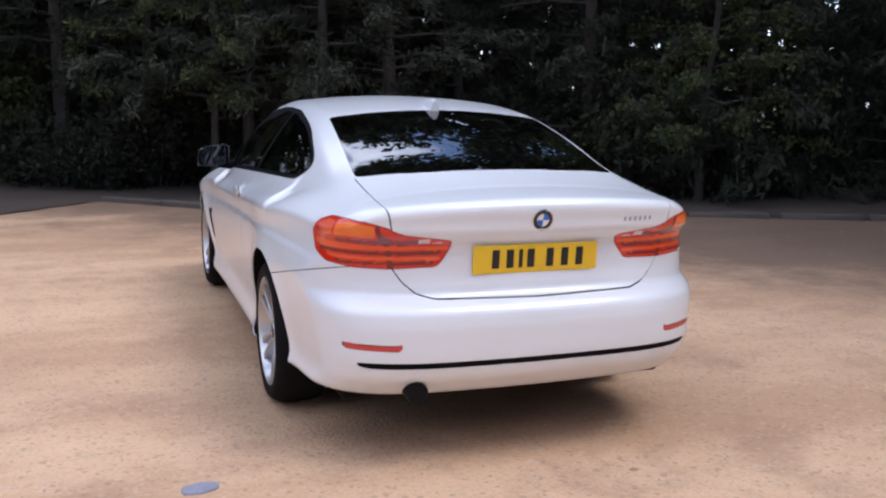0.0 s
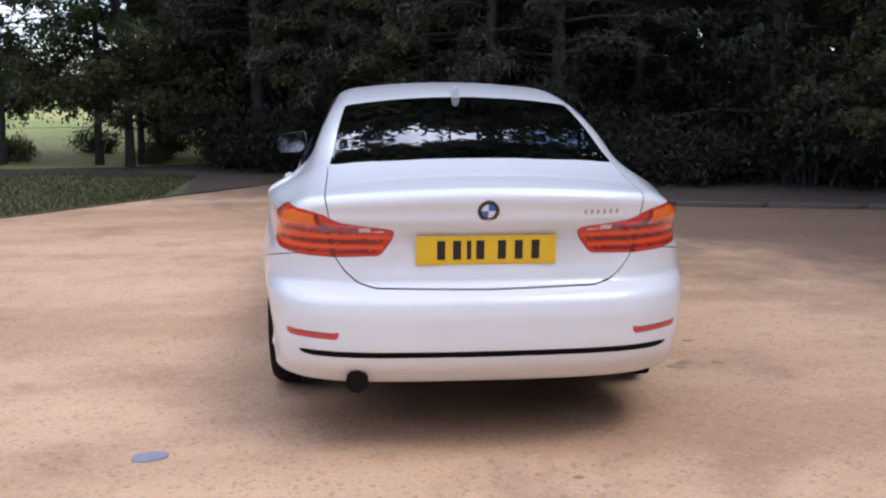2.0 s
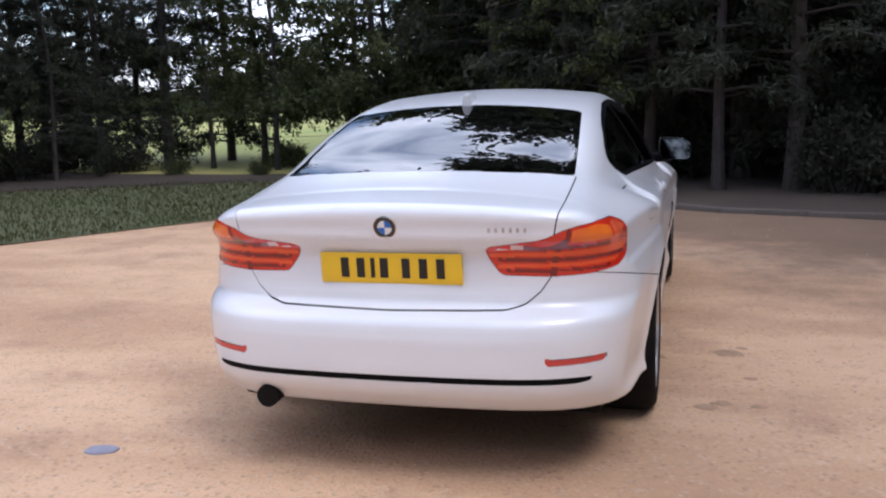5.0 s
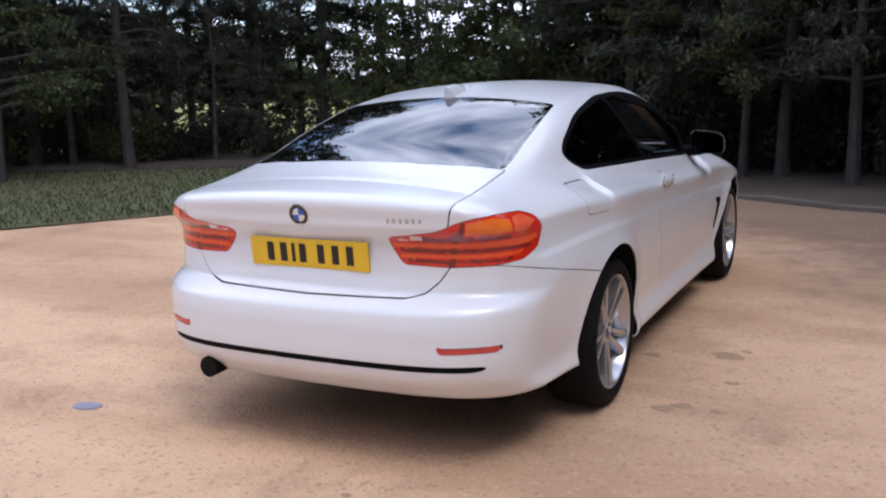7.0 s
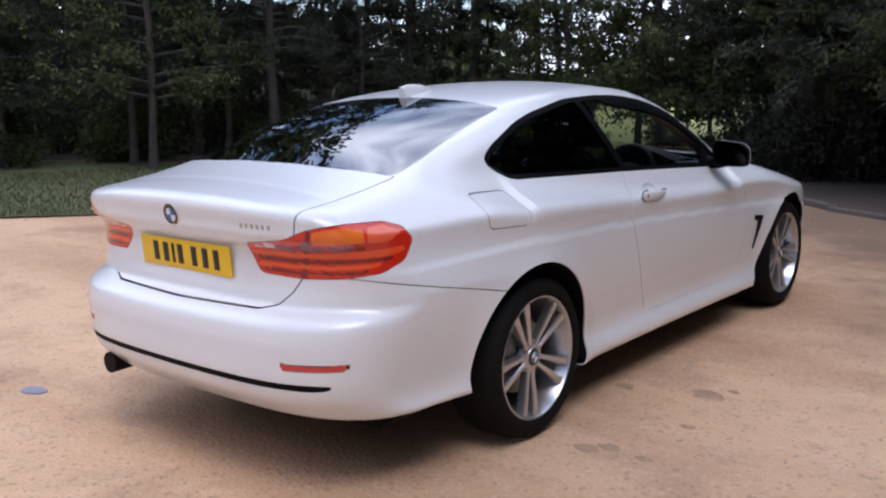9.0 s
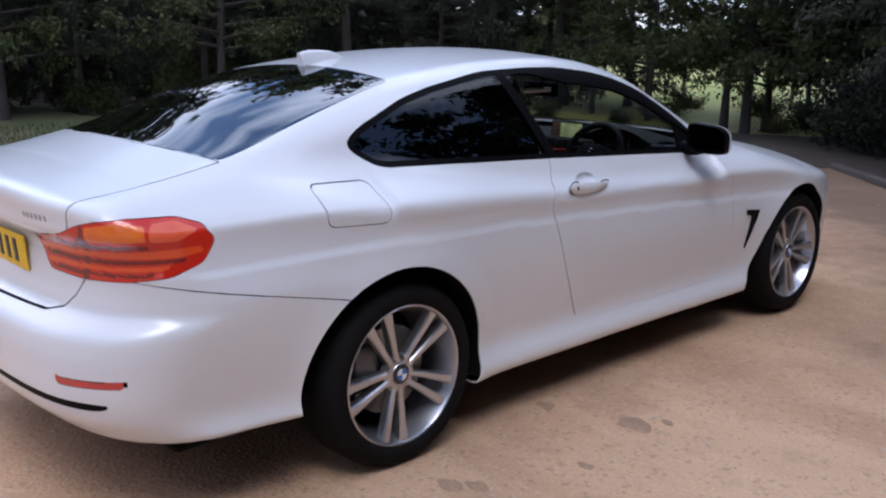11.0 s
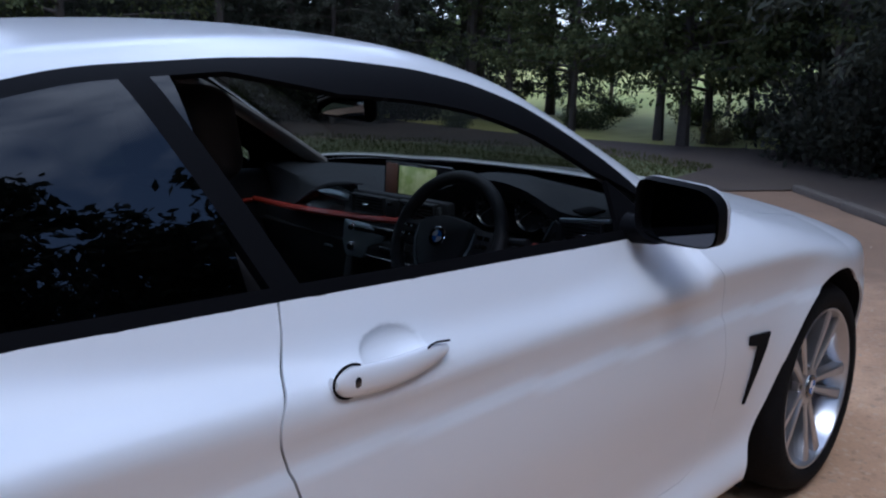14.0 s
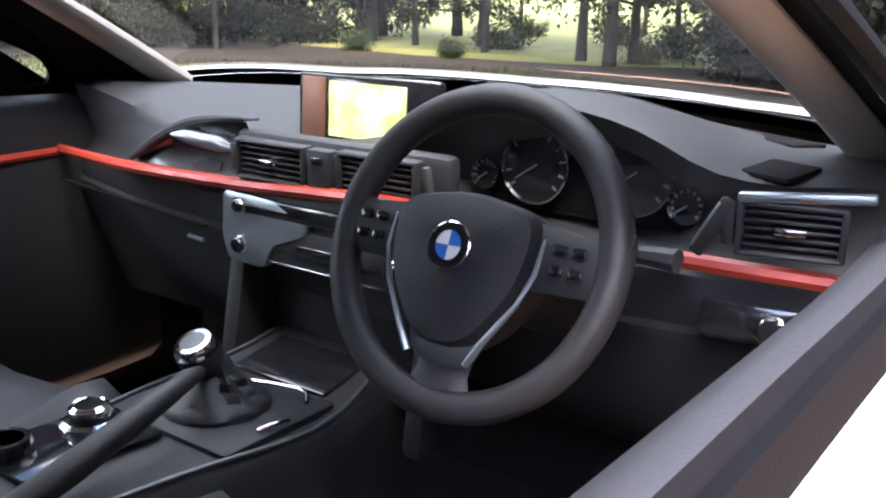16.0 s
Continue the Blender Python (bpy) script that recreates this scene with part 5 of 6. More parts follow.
bm = bmesh.new()
lathe(bm, [(0.0235, 0.006), (0.0235, 0.022), (0.021, 0.025), (0.0, 0.0245)], 32, "z", dial_m)
ck = part("control_knob", bm, GLOSS_BLACK, console, "round control knob")
bm = bmesh.new()
lathe(bm, [(0.0242, 0.016), (0.0242, 0.022), (0.019, 0.0265), (0.017, 0.0255)], 32, "z", dial_m)
part("knob_ring", bm, CHROME, ck)
bm = bmesh.new()
tube(bm, [(0.075, 2.30, 0.665), (0.066, 2.40, 0.682), (0.045, 2.52, 0.70), (0.03, 2.58, 0.705), (0.022, 2.605, 0.703)], [0.016, 0.017, 0.015, 0.012, 0.008], 12)
part("hand_brake", bm, LEATHER, console, "leather hand brake lever")
bm = bmesh.new()
lathe(bm, [(0.028, -0.03), (0.03, 0.01), (0.026, 0.02), (0.02, 0.02)], 20, "z", Matrix.Translation((-0.062, 2.40, 0.655)))
part("cup_ring", bm, GLOSS_BLACK, console)


# Seats.
def seat(cx, ahead, lift=0.0):
    st = new("car_seat")
    st.parent = car
    st.location = (0, ahead, lift)
    st["label"] = "black leather sports seat"
    bm = bmesh.new()
    rings = []
    for k in range(13):
        t = k / 12
        y = 2.02 + 0.52 * t
        w = 0.25 + 0.015 * math.sin(3 * t)
        top = 0.56 + 0.05 * t - 0.03 * math.sin(math.pi * t) - (0.09 * max(0, (t - 0.85) / 0.15) ** 2)
        rings.append([(cx + x * w, y, z) for x, z in ((-1, 0.42), (-1.04, top + 0.01), (-0.85, top + 0.05), (-0.6, top + 0.012), (0, top), (0.6, top + 0.012), (0.85, top + 0.05), (1.04, top + 0.01), (1, 0.42))])
    loft(bm, rings)
    part("seat_cushion", bm, LEATHER, st, angle=70)
    bm = bmesh.new()
    rings = []
    for k in range(19):
        t = k / 18
        z = 0.50 + 0.62 * t
        y = 2.10 - 0.21 * t
        w = 0.262 * (1 - 0.10 * t) * (1 - max(0, (t - 0.72) / 0.28) ** 3 * 0.62)
        wing = 0.075 * (1 - t) ** 0.5 * (1 - max(0, (t - 0.6) / 0.4))
        ring = []
        for i in range(28):
            q = 2 * math.pi * i / 28
            c, d = math.cos(q), math.sin(q)
            x = math.copysign(abs(c) ** 0.75, c)
            ring.append((cx + x * w, y + 0.068 * math.copysign(abs(d) ** 0.7, d) * (1 - 0.35 * max(0, t - 0.8) / 0.2) + (wing * math.exp(-(((abs(x) - 0.82) / 0.16) ** 2)) if d > 0 else 0), z))
        rings.append(ring)
    loft(bm, rings)
    backrest = part("backrest", bm, LEATHER, st, angle=70)
    for side in (-1, 1):
        bm = bmesh.new()
        tube(bm, [(cx + side * 0.155, 2.185 - 0.21 * k / 10, 0.54 + 0.5 * k / 10) for k in range(11)], 0.0035, 6)
        part("seam", bm, CLOTH, backrest)
    bm = bmesh.new()
    box(bm, (0.26, 0.12, 0.17), (cx, 1.935, 1.20), 0.045, (10, 0, 0), 4)
    part("head_rest", bm, LEATHER, st)
    for s in (1, -1):
        bm = bmesh.new()
        tube(bm, [(cx + s * 0.06, 1.90, 1.08), (cx + s * 0.06, 1.93, 1.18)], 0.007, 8)
        part("head_rest_post", bm, CHROME, st)


seat(0.37, 0.02)
seat(-0.37, 0.09, 0.025)
for s in (1, -1):
    bm = bmesh.new()
    box(bm, (0.5, 0.42, 0.18), (s * 0.29, 1.35, 0.55), 0.06, (6, 0, 0), 3)
    rear_seat = part("rear_seat", bm, CLOTH, car)
    bm = bmesh.new()
    box(bm, (0.5, 0.14, 0.5), (s * 0.29, 1.10, 0.80), 0.05, (-22, 0, 0), 3)
    part("rear_backrest", bm, CLOTH, rear_seat)
bm = bmesh.new()
box(bm, (1.2, 0.5, 0.03), (0, 0.80, 1.01), 0.01)
part("parcel_shelf", bm, CARPET, car)
bm = bmesh.new()
box(bm, (1.40, 2.6, 0.04), (0, 2.2, 0.30), 0.01)
part("cabin_floor", bm, CARPET, car)
for y in (3.20, 0.95):
    bm = bmesh.new()
    box(bm, (1.36, 0.04, 0.6), (0, y, 0.58), 0.01)
    part("bulkhead", bm, CARPET, car)

# Headlining and pillar covers follow the skin from inside.
bm = bmesh.new()
rows = []
for k in range(21):
    y = 1.30 + 1.24 * k / 20
    rows.append([bm.verts.new((x, y, skin_z(abs(x), y) - 0.028 - 0.01 * (abs(x) / 0.5) ** 4)) for x in (-0.52, -0.45, -0.3, -0.15, 0, 0.15, 0.3, 0.45, 0.52)])
for a, b in zip(rows, rows[1:]):
    for i in range(8):
        bm.faces.new((a[i], b[i], b[i + 1], a[i + 1]))
part("headlining", bm, LINING, car, "grey cloth headlining")
for s in (1, -1):
    bm = bmesh.new()
    path = []
    for k in range(12):
        t = k / 11
        y = 2.50 + 0.64 * t
        x = 0.565 + 0.13 * t - 0.046
        path.append((s * x, y, skin_z(x, y) - 0.045))
    tube(bm, path, [0.026 + 0.012 * k / 11 for k in range(12)], 12, flat=0.6)
    part("pillar_lining", bm, LINING, car, "pale grey pillar lining")
    # Inner door: padded top, card, coral line, pull.
    bm = bmesh.new()
    rings = []
    for k in range(13):
        y = 1.86 + 1.24 * k / 12
        zb = 1.0 - 0.048 * (y - 1.84) - 0.006
        xo = skin_x(min(y, 2.95), zb) - 0.014
        rings.append([(s * xo, y, zb - 0.05), (s * (xo + 0.003), y, zb - 0.004), (s * (xo - 0.006), y, zb + 0.004), (s * (xo - 0.018), y, zb + 0.001), (s * (xo - 0.021), y, zb - 0.006), (s * (xo - 0.026), y, zb + 0.004), (s * (xo - 0.045), y, zb + 0.003), (s * (xo - 0.068), y, zb - 0.012), (s * (xo - 0.075), y, zb - 0.06), (s * (xo - 0.07), y, 0.72), (s * (xo - 0.06), y, 0.40), (s * (xo - 0.02), y, 0.36)])
    loft(bm, rings)
    card = part("door_card", bm, DASH, doors[s], "dark padded inner door panel", angle=50)
    bm = bmesh.new()
    tube(bm, [(s * (skin_x(y, 0.9) - 0.118), y, 0.848 - 0.01 * (2.9 - y)) for y in (2.2, 2.4, 2.6, 2.8, 2.9)], 0.0085, 8)
    part("coral_strip", bm, CORAL, card, "coral red trim line")
    bm = bmesh.new()
    tube(bm, [(s * 0.72, 2.50, 0.80), (s * 0.69, 2.54, 0.815), (s * 0.69, 2.66, 0.83), (s * 0.72, 2.70, 0.83)], [0.006, 0.008, 0.008, 0.006], 8)
    part("door_pull", bm, CHROME, card, "chrome door pull")

# Rear-view mirror.
rv = new("rear_view_mirror")
rv.parent = car
rv["label"] = "black rear-view mirror at the windscreen"
rm = Matrix.Translation((0.035, 2.655, 1.205)) @ Matrix.Rotation(radians(-14), 4, "Z")
bm = bmesh.new()
box(bm, (0.27, 0.035, 0.072), (0, 0, 0), 0.016, None, 3)
bmesh.ops.transform(bm, matrix=rm, verts=bm.verts)
part("mirror_shell", bm, BLACK_TRIM, rv)
bm = bmesh.new()
box(bm, (0.25, 0.003, 0.056), (0, -0.0185, 0), 0.001)
bmesh.ops.transform(bm, matrix=rm, verts=bm.verts)
part("mirror_glass", bm, MIRROR, rv)
bm = bmesh.new()
tube(bm, [(0.03, 2.67, 1.21), (0.01, 2.70, 1.25), (0.0, 2.70, 1.285)], 0.014, 10)
box(bm, (0.07, 0.09, 0.035), (0, 2.70, 1.272), 0.012, (-24, 0, 0))
part("mirror_stem", bm, BLACK_TRIM, rv)


# ---------------------------------------------------------------- ground
EDGE_LEFT = [(-60, -30), (-14, -4.5), (-9, 0.5), (-6.4, 3.5), (-4.5, 6.2), (-2.7, 8.5), (-1.6, 9.8)]
EDGE_RIGHT = [(-1.6, 9.8), (-0.2, 8.4), (1.3, 7.5), (3.0, 6.95), (5.0, 6.5), (7.0, 5.6), (14, 2.2), (60, -18)]


def sheet(name, pts, z, material, label, category):
    bm = bmesh.new()
    bm.faces.new([bm.verts.new((x, y, z)) for x, y in pts])
    ob = link(name, bm, material, smooth=False)
    return tagged(ob, label, category, kind="structure")


# The gravel is one sheet to the horizon, gently uneven near the car.
bm = bmesh.new()
n = 70
axis = np.sign(np.linspace(-1, 1, n)) * (np.abs(np.linspace(-1, 1, n)) ** 3 * 400 + np.abs(np.linspace(-1, 1, n)) * 12)
grid = [[bm.verts.new((x, y + 3, 0.008 + 0.0045 * min(4, max(0, y + 2)) + 0.008 * (noise.noise(Vector((x * 0.5, y * 0.5, 2))) - 0.2) * min(1, max(0, (math.hypot(x, y + 1) - 4) / 4)) if max(abs(x), abs(y)) < 14 else -0.01)) for x in axis] for y in axis]
for r0, r1 in zip(grid, grid[1:]):
    for i in range(n - 1):
        bm.faces.new((r0[i], r0[i + 1], r1[i + 1], r1[i]))
tagged(link("ground", bm, SAND), "pale sandy gravel of the parking ground, tree shade painted in towards the wood", "ground", kind="structure")
VERGE = [(-60, -8), (-16, 6), (-9, 9.5), (-5, 11.2), (-2.9, 10.4)]
CLEARING = [(-2.9, 13.2), (-4.5, 12.5), (-7.0, 12.3), (-9.5, 12.6), (-16, 15), (-60, 10)]
sheet("woodland_floor", EDGE_RIGHT + [(60, 80), (-2.9, 80)] + CLEARING + VERGE + [(-2.7, 8.5)], 0.040, LITTER, "dark leaf litter under the trees", "ground")
sheet("lawn", EDGE_LEFT[:-1] + VERGE[::-1], 0.036, TURF, "mown grass verge beside the gravel", "grass")
sheet("meadow", [(-2.9, 80), (-5, 300), (-300, 300), (-300, 10)] + CLEARING[::-1], 0.040, MEADOW, "sunlit dry yellow meadow beyond the trees", "meadow")

# Low kerb along the woodland edge.
kerb = new("kerb")
tagged(kerb, "low grey timber kerb along the woodland edge", "kerb", kind="structure")
rng = random.Random(5)
bm = bmesh.new()
box(bm, (0.955, 0.10, 0.10), (0, 0, 0.035), 0.012)
kerb_block = part("kerb_block", bm, KERB_M, kerb)
kerb_mesh = kerb_block.data
first = True
for (x0, y0), (x1, y1) in zip(EDGE_RIGHT[:-1], EDGE_RIGHT[1:-1]):
    length = math.hypot(x1 - x0, y1 - y0)
    count = max(1, round(length / 0.95))
    for k in range(count):
        t = (k + 0.5) / count
        ob = kerb_block if first else new("kerb_block", kerb_mesh)
        first = False
        ob.parent = kerb
        ob.matrix_basis = pose(x0 + (x1 - x0) * t, y0 + (y1 - y0) * t, rng.uniform(-0.012, 0.008), 0, rng.uniform(-1, 1), math.degrees(math.atan2(y1 - y0, x1 - x0)) + rng.uniform(-1.5, 1.5))


# ---------------------------------------------------------------- foliage
def leaf_mesh(name, centres, along, length, width, material, parent, nrng, kind=""):
    """One mesh of many small pointed leaves."""
    n = len(centres)
    along = along / np.linalg.norm(along, axis=1, keepdims=True)
    side = np.cross(along, nrng.normal(size=(n, 3)))
    side /= np.linalg.norm(side, axis=1, keepdims=True)
    length = (length * nrng.uniform(0.6, 1.3, n))[:, None]
    width = (width * nrng.uniform(0.6, 1.3, n))[:, None]
    tip, base = centres + along * length / 2, centres - along * length / 2
    mid = centres - along * length * 0.08
    v = np.stack([base, mid + side * width / 2, tip, mid - side * width / 2], 1).reshape(-1, 3)
    me = bpy.data.meshes.new(name)
    me.from_pydata(v.tolist(), [], np.arange(4 * n).reshape(-1, 4).tolist())
    me.materials.append(material)
    ob = new(name, me)
    ob.parent = parent
    if kind:
        ob["kind"] = kind
    return ob


TALL = {}


def make_tree(seed, height, low, spread, radius, leaf_material, leaf_size, droop, label, density=1.0):
    """A trunk with limbs from `low` upward; fine leaves low down, coarser ones in the top."""
    nrng, rng = np.random.default_rng(seed), random.Random(seed)
    t = new("tree")
    tagged(t, label, "tree", "trees round the parking ground")
    TALL[t] = height
    bm = bmesh.new()
    bend = [(0.12 * math.sin(0.5 * k + seed) * k / 6, 0.10 * math.cos(0.4 * k + 2 * seed) * k / 6, height * k / 14) for k in range(15)]
    bend[0] = (bend[0][0], bend[0][1], -0.1)
    tube(bm, bend, [radius * (1.25 if k == 0 else 1.0) * (1 - 0.85 * k / 14) for k in range(15)], 9)
    part("trunk", bm, BARK, t)
    limbs = bmesh.new()
    centres, along, big, big_along = [], [], [], []
    count = int(30 + (height - low) * 2.2)
    for k in range(count):
        f = (k + rng.random()) / count
        z = low + (height - low) * f**1.35
        q = k * 2.4 + rng.uniform(-0.5, 0.5)
        reach = spread * (0.55 + 0.45 * rng.random()) * (1.0 - 0.72 * f) * (1 if f > 0.06 else 0.8)
        i = min(13, int(z / height * 14))
        foot = Vector(bend[i]).lerp(Vector(bend[i + 1]), z / height * 14 - i)
        out = Vector((math.cos(q), math.sin(q), 0))
        pts = [foot + out * reach * s + Vector((0, 0, reach * (0.22 * s - droop * s * s))) + Vector((rng.uniform(-1, 1), rng.uniform(-1, 1), 0)) * 0.05 * reach * s for s in (0, 0.33, 0.66, 1.0)]
        tube(limbs, pts, [0.028 * (1.3 - f), 0.018 * (1.3 - f), 0.011, 0.004], 5, cap=False)
        fine = z < 6.5
        twigs = 13 if fine else 7
        for _ in range(twigs):
            s = rng.uniform(0.25, 1.0)
            j = min(2, int(s * 3))
            start = pts[j].lerp(pts[j + 1], s * 3 - j)
            d = (out * rng.uniform(0.2, 1) + Vector((rng.uniform(-1, 1), rng.uniform(-1, 1), rng.uniform(-0.9, 0.35)))).normalized()
            long = rng.uniform(0.25, 0.6) * (1 if fine else 1.7)
            m = int((22 if fine else 9) * density)
            u = nrng.random((m, 1))
            p = np.array(start) + np.array(d) * u * long + nrng.normal(size=(m, 3)) * 0.055 * (1 if fine else 2.4)
            a = np.array(d) * 0.7 + nrng.normal(size=(m, 3)) * 0.6 + (0, 0, -0.5)
            (centres if fine else big).append(p)
            (along if fine else big_along).append(a)
    part("limb_work", limbs, BARK, t)["kind"] = "stuff"
    crown = leaf_mesh("crown", np.concatenate(centres), np.concatenate(along), leaf_size[0], leaf_size[1], leaf_material, t, nrng)
    if big:
        leaf_mesh("crown_top", np.concatenate(big), np.concatenate(big_along), 0.34, 0.17, leaf_material, t, nrng)
    return t


def make_bush(seed, height, width, material, size, label):
    nrng, rng = np.random.default_rng(seed), random.Random(seed)
    b = new("bush")
    tagged(b, label, "bush", "undergrowth")
    stems, centres, along = bmesh.new(), [], []
    for k in range(26):
        q, r = rng.uniform(0, 6.283), width * math.sqrt(rng.random())
        top = Vector((r * math.cos(q), r * math.sin(q), height * rng.uniform(0.45, 1.0) * (1 - 0.4 * (r / width) ** 2)))
        mid = Vector((top.x * 0.6, top.y * 0.6, top.z * 0.55))
        tube(stems, [(top.x * 0.3, top.y * 0.3, -0.05), mid, top], [0.012, 0.008, 0.003], 5, cap=False)
        for _ in range(6):
            s = rng.uniform(0.3, 1)
            c = Vector((top.x * 0.3, top.y * 0.3, 0)).lerp(top, s)
            m = 20
            centres.append(np.array(c) + nrng.normal(size=(m, 3)) * (0.13, 0.13, 0.10))
            along.append(nrng.normal(size=(m, 3)) + (0, 0, -0.3))
    part("stem_work", stems, BARK, b)["kind"] = "stuff"
    leaf_mesh("leaves", np.concatenate(centres), np.concatenate(along), size[0], size[1], material, b, nrng)
    return b


pines = [make_tree(11 + k, h, low, sp, r, LEAF_PINE, (0.15, 0.032), 0.30, "tall dark pine with bare lower trunk", 1.1) for k, (h, low, sp, r) in enumerate(((11.5, 2.2, 2.9, 0.12), (10.5, 1.5, 2.6, 0.09), (12, 2.8, 3.1, 0.14)))]
firs = [make_tree(31 + k, h, low, sp, 0.11, LEAF_PINE, (0.17, 0.036), 0.42, "dark fir with drooping low branches", 1.3) for k, (h, low, sp) in enumerate(((10.5, 0.6, 2.7), (9.5, 0.3, 2.5)))]
oaks = [make_tree(51 + k, h, low, sp, 0.075, LEAF_BROAD, (0.085, 0.05), 0.12, "slim broadleaf tree with fine green leaves", 1.2) for k, (h, low, sp) in enumerate(((8.5, 1.2, 2.5), (7.5, 0.9, 2.3), (9.5, 1.6, 2.8)))]
bushes = [make_bush(71, 1.3, 0.8, LEAF_DARK, (0.08, 0.04), "dark leafy bush under the trees"), make_bush(72, 0.9, 0.7, LEAF_DARK, (0.07, 0.035), "low dark bush under the trees"), make_bush(73, 1.0, 0.8, LEAF_DRY, (0.10, 0.02), "dry brownish scrub at the meadow edge")]
green_bush = make_bush(74, 1.1, 0.8, LEAF_BROAD, (0.075, 0.045), "green leafy bush below the slim trees")
used = set()


def plant(kind, x, y, scale=1.0, turn=0.0):
    """The first use of a plant is the plant itself, later ones are copies."""
    m = pose(x, y, 0.0, 0, 0, turn)
    if kind not in used:
        used.add(kind)
        kind.matrix_basis = m @ Matrix.Diagonal((*kind.scale, 1))
        ob = kind
    else:
        ob = copy_thing(kind, m)
    up = scale * random.Random(int(x * 31 + y * 17)).uniform(0.92, 1.12)
    if kind in TALL:
        up = min(up, (1.0 + (1.15 if x > 0.6 * y else 0.82) * math.hypot(x, y - 0.7)) / TALL[kind])
    ob.scale = (scale, scale, up)
    return ob


rng = random.Random(8)
# Trees whose trunks stand out at the edge.
for kind, x, y, sc in ((pines[0], 2.25, 9.8, 1.0), (pines[1], 0.40, 10.5, 1.0), (pines[1], 1.32, 9.7, 0.9), (oaks[2], -0.1, 10.4, 0.8), (oaks[1], -7.3, 14.3, 0.95), (oaks[0], -4.9, 13.0, 0.9), (oaks[1], -4.3, 12.6, 1.05), (oaks[0], -10.6, 7.1, 0.95), (firs[0], 5.2, 9.4, 1.0), (firs[1], 7.4, 8.4, 1.05), (firs[0], 3.8, 11.0, 0.9), (oaks[1], 6.2, 7.9, 0.85), (firs[1], 9.6, 7.6, 1.0), (oaks[1], -12.6, 4.4, 1.0), (pines[2], -12.8, 9.6, 0.9), (oaks[0], -2.6, 13.6, 1.1), (oaks[0], -3.3, 14.6, 0.9)):
    plant(kind, x, y, sc, rng.uniform(0, 360))


def fill(count, pool, place, gap, taken, lo=0.8, hi=1.15):
    tries = 0
    while count and tries < 4000:
        tries += 1
        x, y = place()
        if all((x - a) ** 2 + (y - b) ** 2 > gap * gap for a, b in taken):
            taken.append((x, y))
            plant(rng.choice(pool), x, y, rng.uniform(lo, hi), rng.uniform(0, 360))
            count -= 1


taken = [(2.25, 9.8), (0.4, 10.5), (1.32, 9.7), (5.2, 9.4), (7.4, 8.4), (3.8, 11.0), (9.6, 7.6)]
# Deep wood ahead and to the right of the car.
fill(58, pines + firs, lambda: (lambda x: (x, 10.8 - 0.42 * max(x, 0) + rng.random() ** 1.3 * 15))(rng.uniform(-2.2, 24)), 1.4, taken)
# Thin belt before the meadow.
fill(5, [oaks[0], oaks[1], oaks[2]], lambda: (rng.uniform(-8.4, -2.4), rng.uniform(12.4, 15.5)), 0.85, taken, 0.6, 0.9)
fill(41, pines + firs, lambda: (lambda y: (-8.7 - 0.55 * (12.5 - y) - 12 * rng.random() ** 1.4, y))(rng.uniform(2.5, 12.5)), 1.35, taken, 0.5, 0.66)
fill(30, firs + pines, lambda: (lambda y: (rng.uniform(-2.1 - 0.3 * (y - 12), 1.5), y))(rng.uniform(11.8, 23)), 1.15, taken, 0.85, 1.1)
fill(9, firs + pines, lambda: (rng.uniform(-12.5, -8.6), rng.uniform(12.6, 16)), 1.1, taken, 0.7, 0.9)
# Trees on the other sides of the parking ground.
fill(30, pines + firs, lambda: (rng.uniform(7.5, 16), rng.uniform(-9, 7)), 1.6, taken, 0.9, 1.15)
fill(30, pines + firs, lambda: (rng.uniform(-18, 16), rng.uniform(-24, -16)), 1.9, taken, 1.0, 1.3)
fill(8, pines + oaks, lambda: (rng.uniform(-26, -18), rng.uniform(-16, 2)), 2.8, taken)
near = []
fill(46, bushes[:2], lambda: (lambda x: (x, 10.4 - 0.45 * max(x, 0) + rng.random() * 6))(rng.uniform(-1.4, 16)), 0.75, near, 0.8, 1.5)
fill(9, [bushes[2], green_bush], lambda: (rng.uniform(-8.5, -2.6), rng.uniform(12.2, 16.5)), 0.9, near, 0.3, 0.6)
fill(22, [bushes[0], bushes[1], green_bush], lambda: (lambda y: (-9.3 - 0.55 * (12.5 - y) - 4 * rng.random(), y))(rng.uniform(2.5, 14)), 0.8, near, 0.7, 1.3)
fill(12, [bushes[0], bushes[1]], lambda: (rng.uniform(-2.4, 0), rng.uniform(11.4, 15)), 0.6, near, 0.9, 1.6)

# Far woods close the view behind the first rows, and a hedge behind the meadow.
nrng = np.random.default_rng(4)
n = 38000
x = nrng.uniform(-6.5, 60, n)
c = np.c_[x, 27 - 0.35 * np.maximum(x, 0) * (x < 30) - 10.5 * (x >= 30) + nrng.normal(size=n) * 1.6, nrng.random(n) ** 1.1 * 13]
far = leaf_mesh("distant_woods", c, nrng.normal(size=(n, 3)), 0.75, 0.4, LEAF_DARK, None, nrng, "stuff")
tagged(far, "dense dark woodland behind the first trees", "woods")
n = 15000
c = np.c_[-28 + nrng.normal(size=n) * 1.4, nrng.uniform(-14, 29, n), nrng.random(n) ** 1.2 * 4.5]
far = leaf_mesh("distant_woods", c, nrng.normal(size=(n, 3)), 0.7, 0.4, LEAF_DARK, None, nrng, "stuff")
tagged(far, "low dark woodland beside the meadow", "woods")
n = 9000
q = nrng.uniform(radians(88), radians(190), n)
r = 95 + 8 * nrng.normal(size=n)
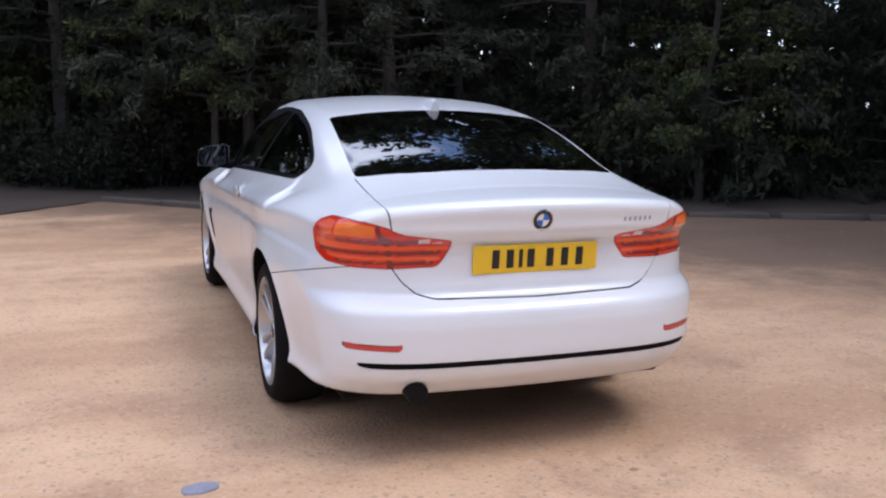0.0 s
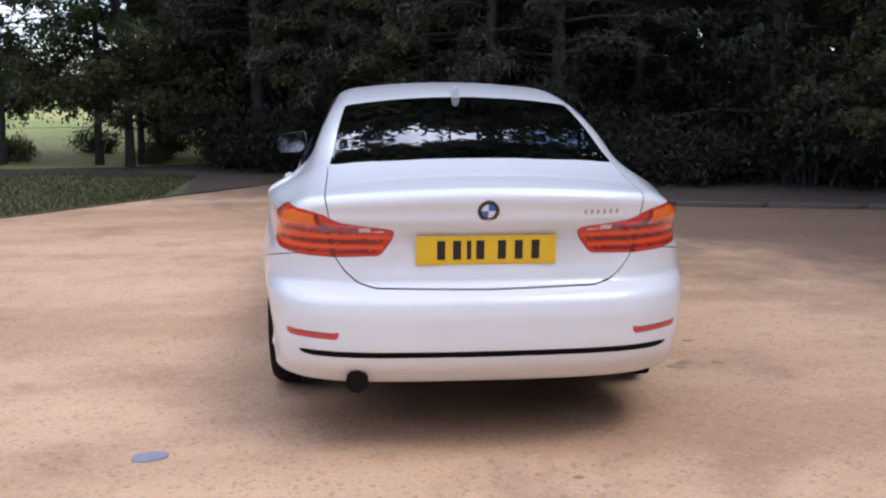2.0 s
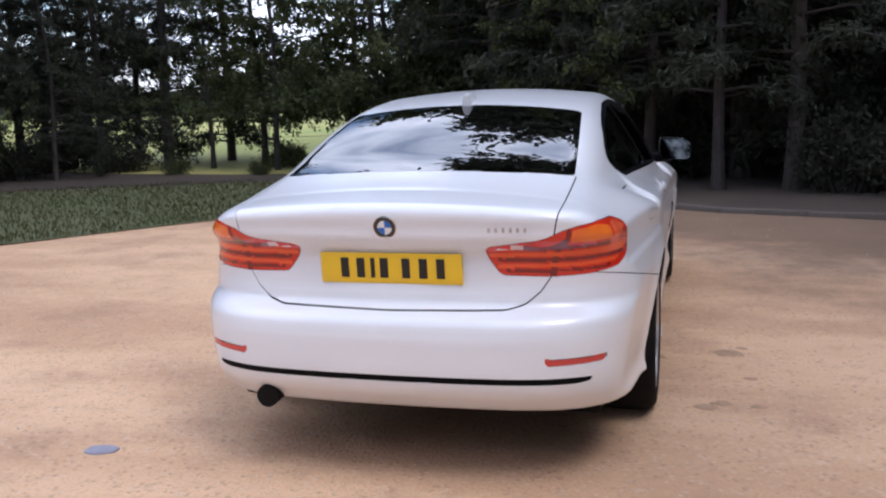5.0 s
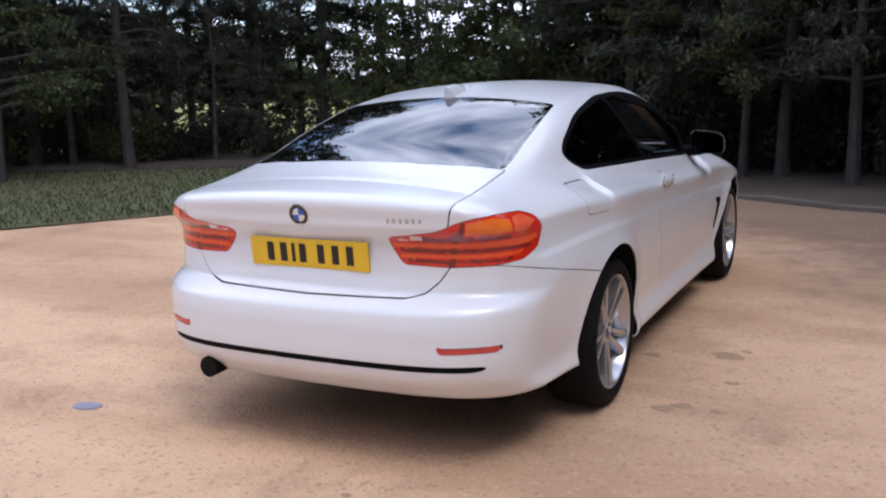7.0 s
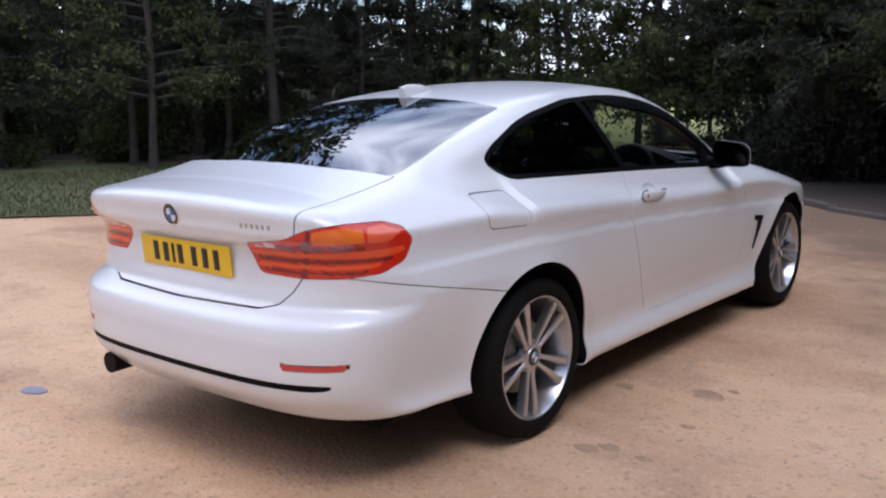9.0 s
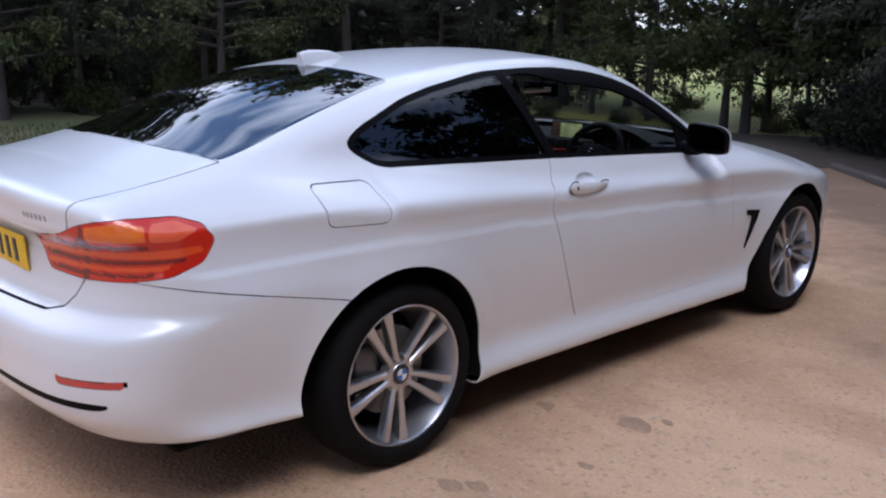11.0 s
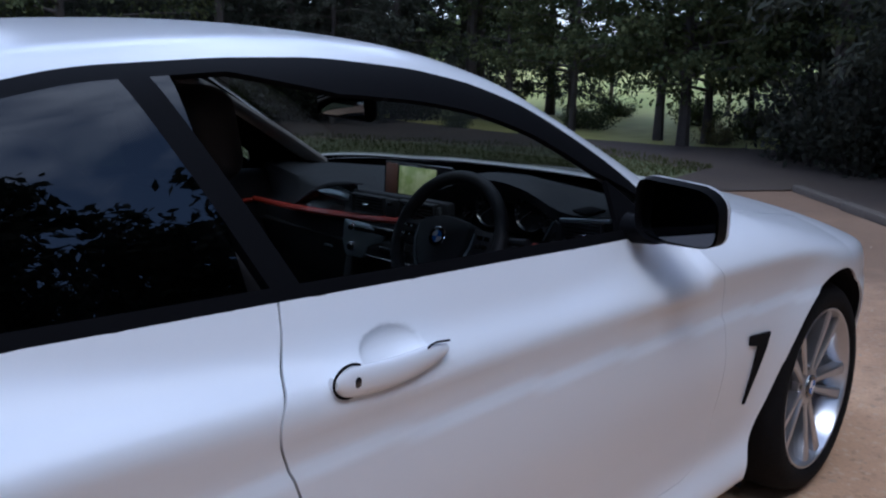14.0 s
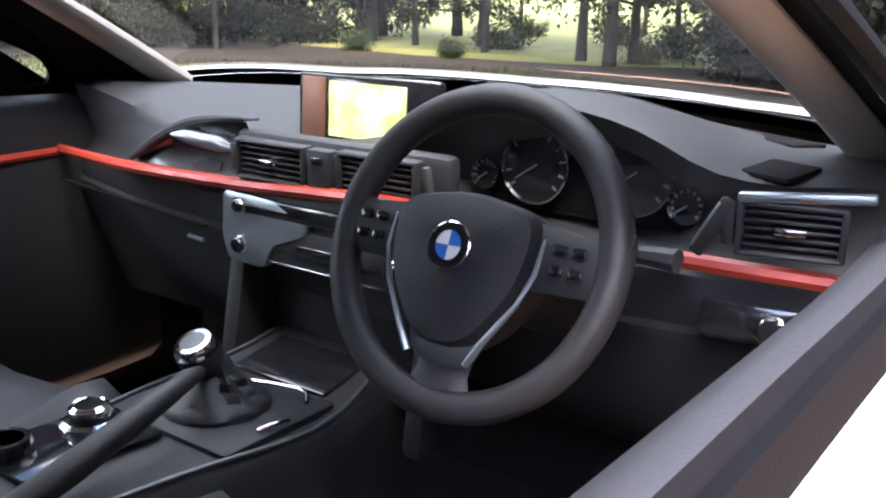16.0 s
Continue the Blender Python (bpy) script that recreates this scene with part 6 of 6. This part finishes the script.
c = np.c_[r * np.cos(q), r * np.sin(q), np.abs(nrng.normal(size=n)) * (1.5 + 0.8 * np.sin(q * 23))]
hedge = leaf_mesh("distant_hedge", c, nrng.normal(size=(n, 3)), 2.2, 1.3, LEAF_BROAD, None, nrng, "stuff")
tagged(hedge, "far green hedgerow behind the meadow", "hedge")

# Grass blades of the verge.
n = 16000
u = nrng.random((n, 2))
gx = -11.5 + 8.6 * u[:, 0]
edge = np.interp(gx, [p[0] for p in EDGE_LEFT], [p[1] for p in EDGE_LEFT])
gy = edge + 0.02 + u[:, 1] ** 1.2 * (np.interp(gx, [p[0] for p in VERGE], [p[1] for p in VERGE]) + 0.4 - edge)
blades = leaf_mesh("verge_grass", np.c_[gx, gy, np.full(n, 0.055)], np.c_[nrng.normal(size=(n, 2)) * 0.5, np.ones(n)], 0.085, 0.014, BLADE, None, nrng, "stuff")
tagged(blades, "short mown grass of the verge", "grass")

# Wire fence before the meadow.
fence = new("fence")
tagged(fence, "thin post and wire fence before the meadow", "fence")
posts = [(-4 - 2.3 * k, 18.6 - 0.5 * k) for k in range(8)]
for x, y in posts:
    bm = bmesh.new()
    tube(bm, [(x, y, -0.05), (x + 0.02, y, 1.35)], [0.045, 0.04], 8)
    part("post", bm, POST, fence)
for z in (0.45, 0.85, 1.25):
    bm = bmesh.new()
    tube(bm, [(x, y, z) for x, y in posts], 0.006, 5)
    part("wire", bm, POST, fence)

# A slate fragment and pebbles on the gravel.
bm = bmesh.new()
outline = rounded([(-0.07, -0.02), (-0.02, -0.05), (0.06, -0.035), (0.075, 0.015), (0.015, 0.045), (-0.06, 0.035)], 0.02)
loft(bm, [[(x * g, y * g, z) for x, y in outline] for g, z in ((1.0, -0.01), (1.0, 0.003), (0.92, 0.007))])
slate = link("slate_fragment", bm, SLATE, smooth=False)
slate.matrix_basis = pose(-1.27, 0.09, 0.010, 0, 0, 15)
tagged(slate, "small flat blue-grey slate fragment on the gravel", "stone")
# Crumbled clods of damp earth beside the car.
for x, y, size in ((1.20, 1.91, 0.060), (0.86, 1.80, 0.035), (1.09, 1.04, 0.045), (1.30, 1.49, 0.025), (1.16, 1.10, 0.040), (1.31, 1.08, 0.030), (1.28, 2.02, 0.025), (0.30, -0.23, 0.018)):
    bm = bmesh.new()
    rows = []
    for k in range(6):
        row = []
        for i in range(18):
            a = 2 * math.pi * i / 18
            d = 0.85 * size * k / 5 * (1 + 0.5 * noise.noise(Vector((3 * x + math.cos(a), 3 * y + math.sin(a), 1))))
            px, py = x + 1.6 * d * math.cos(a), y + d * math.sin(a)
            lump = 0.5 + 0.5 * noise.noise(Vector((px * 60, py * 60, 0)))
            row.append(bm.verts.new((px, py, 0.009 + 0.0045 * max(0, y - 1) + (0.22 * size * lump if 0 < k < 5 else -0.006 if k else 0.15 * size))))
        rows.append(row)
    for a, b in zip(rows, rows[1:]):
        for i in range(18):
            bm.faces.new((a[i], a[(i + 1) % 18], b[(i + 1) % 18], b[i]))
    bmesh.ops.remove_doubles(bm, verts=bm.verts, dist=0.0002)
    tagged(link("earth_clod", bm, CLOD), "crumbled brown clod of damp earth on the gravel", "clod", "earth clods")
pebbles = bmesh.new()
for k in range(900):
    x, y = rng.uniform(-7, 6), rng.uniform(-3.2, 8)
    r = rng.uniform(0.004, 0.011)
    a = rng.uniform(0, 6)
    ring = [pebbles.verts.new((x + r * rng.uniform(0.8, 1.5) * math.cos(a + i * 1.257), y + r * rng.uniform(0.8, 1.3) * math.sin(a + i * 1.257), 0.004 + 0.0045 * min(4, max(0, y - 1)))) for i in range(5)]
    tip = pebbles.verts.new((x, y, r * 0.9 + 0.008 + 0.0045 * min(4, max(0, y - 1))))
    for i in range(5):
        pebbles.faces.new((ring[i], ring[(i + 1) % 5], tip))
tagged(link("pebbles", pebbles, STONE), "small stones strewn over the gravel", "stones", kind="stuff")
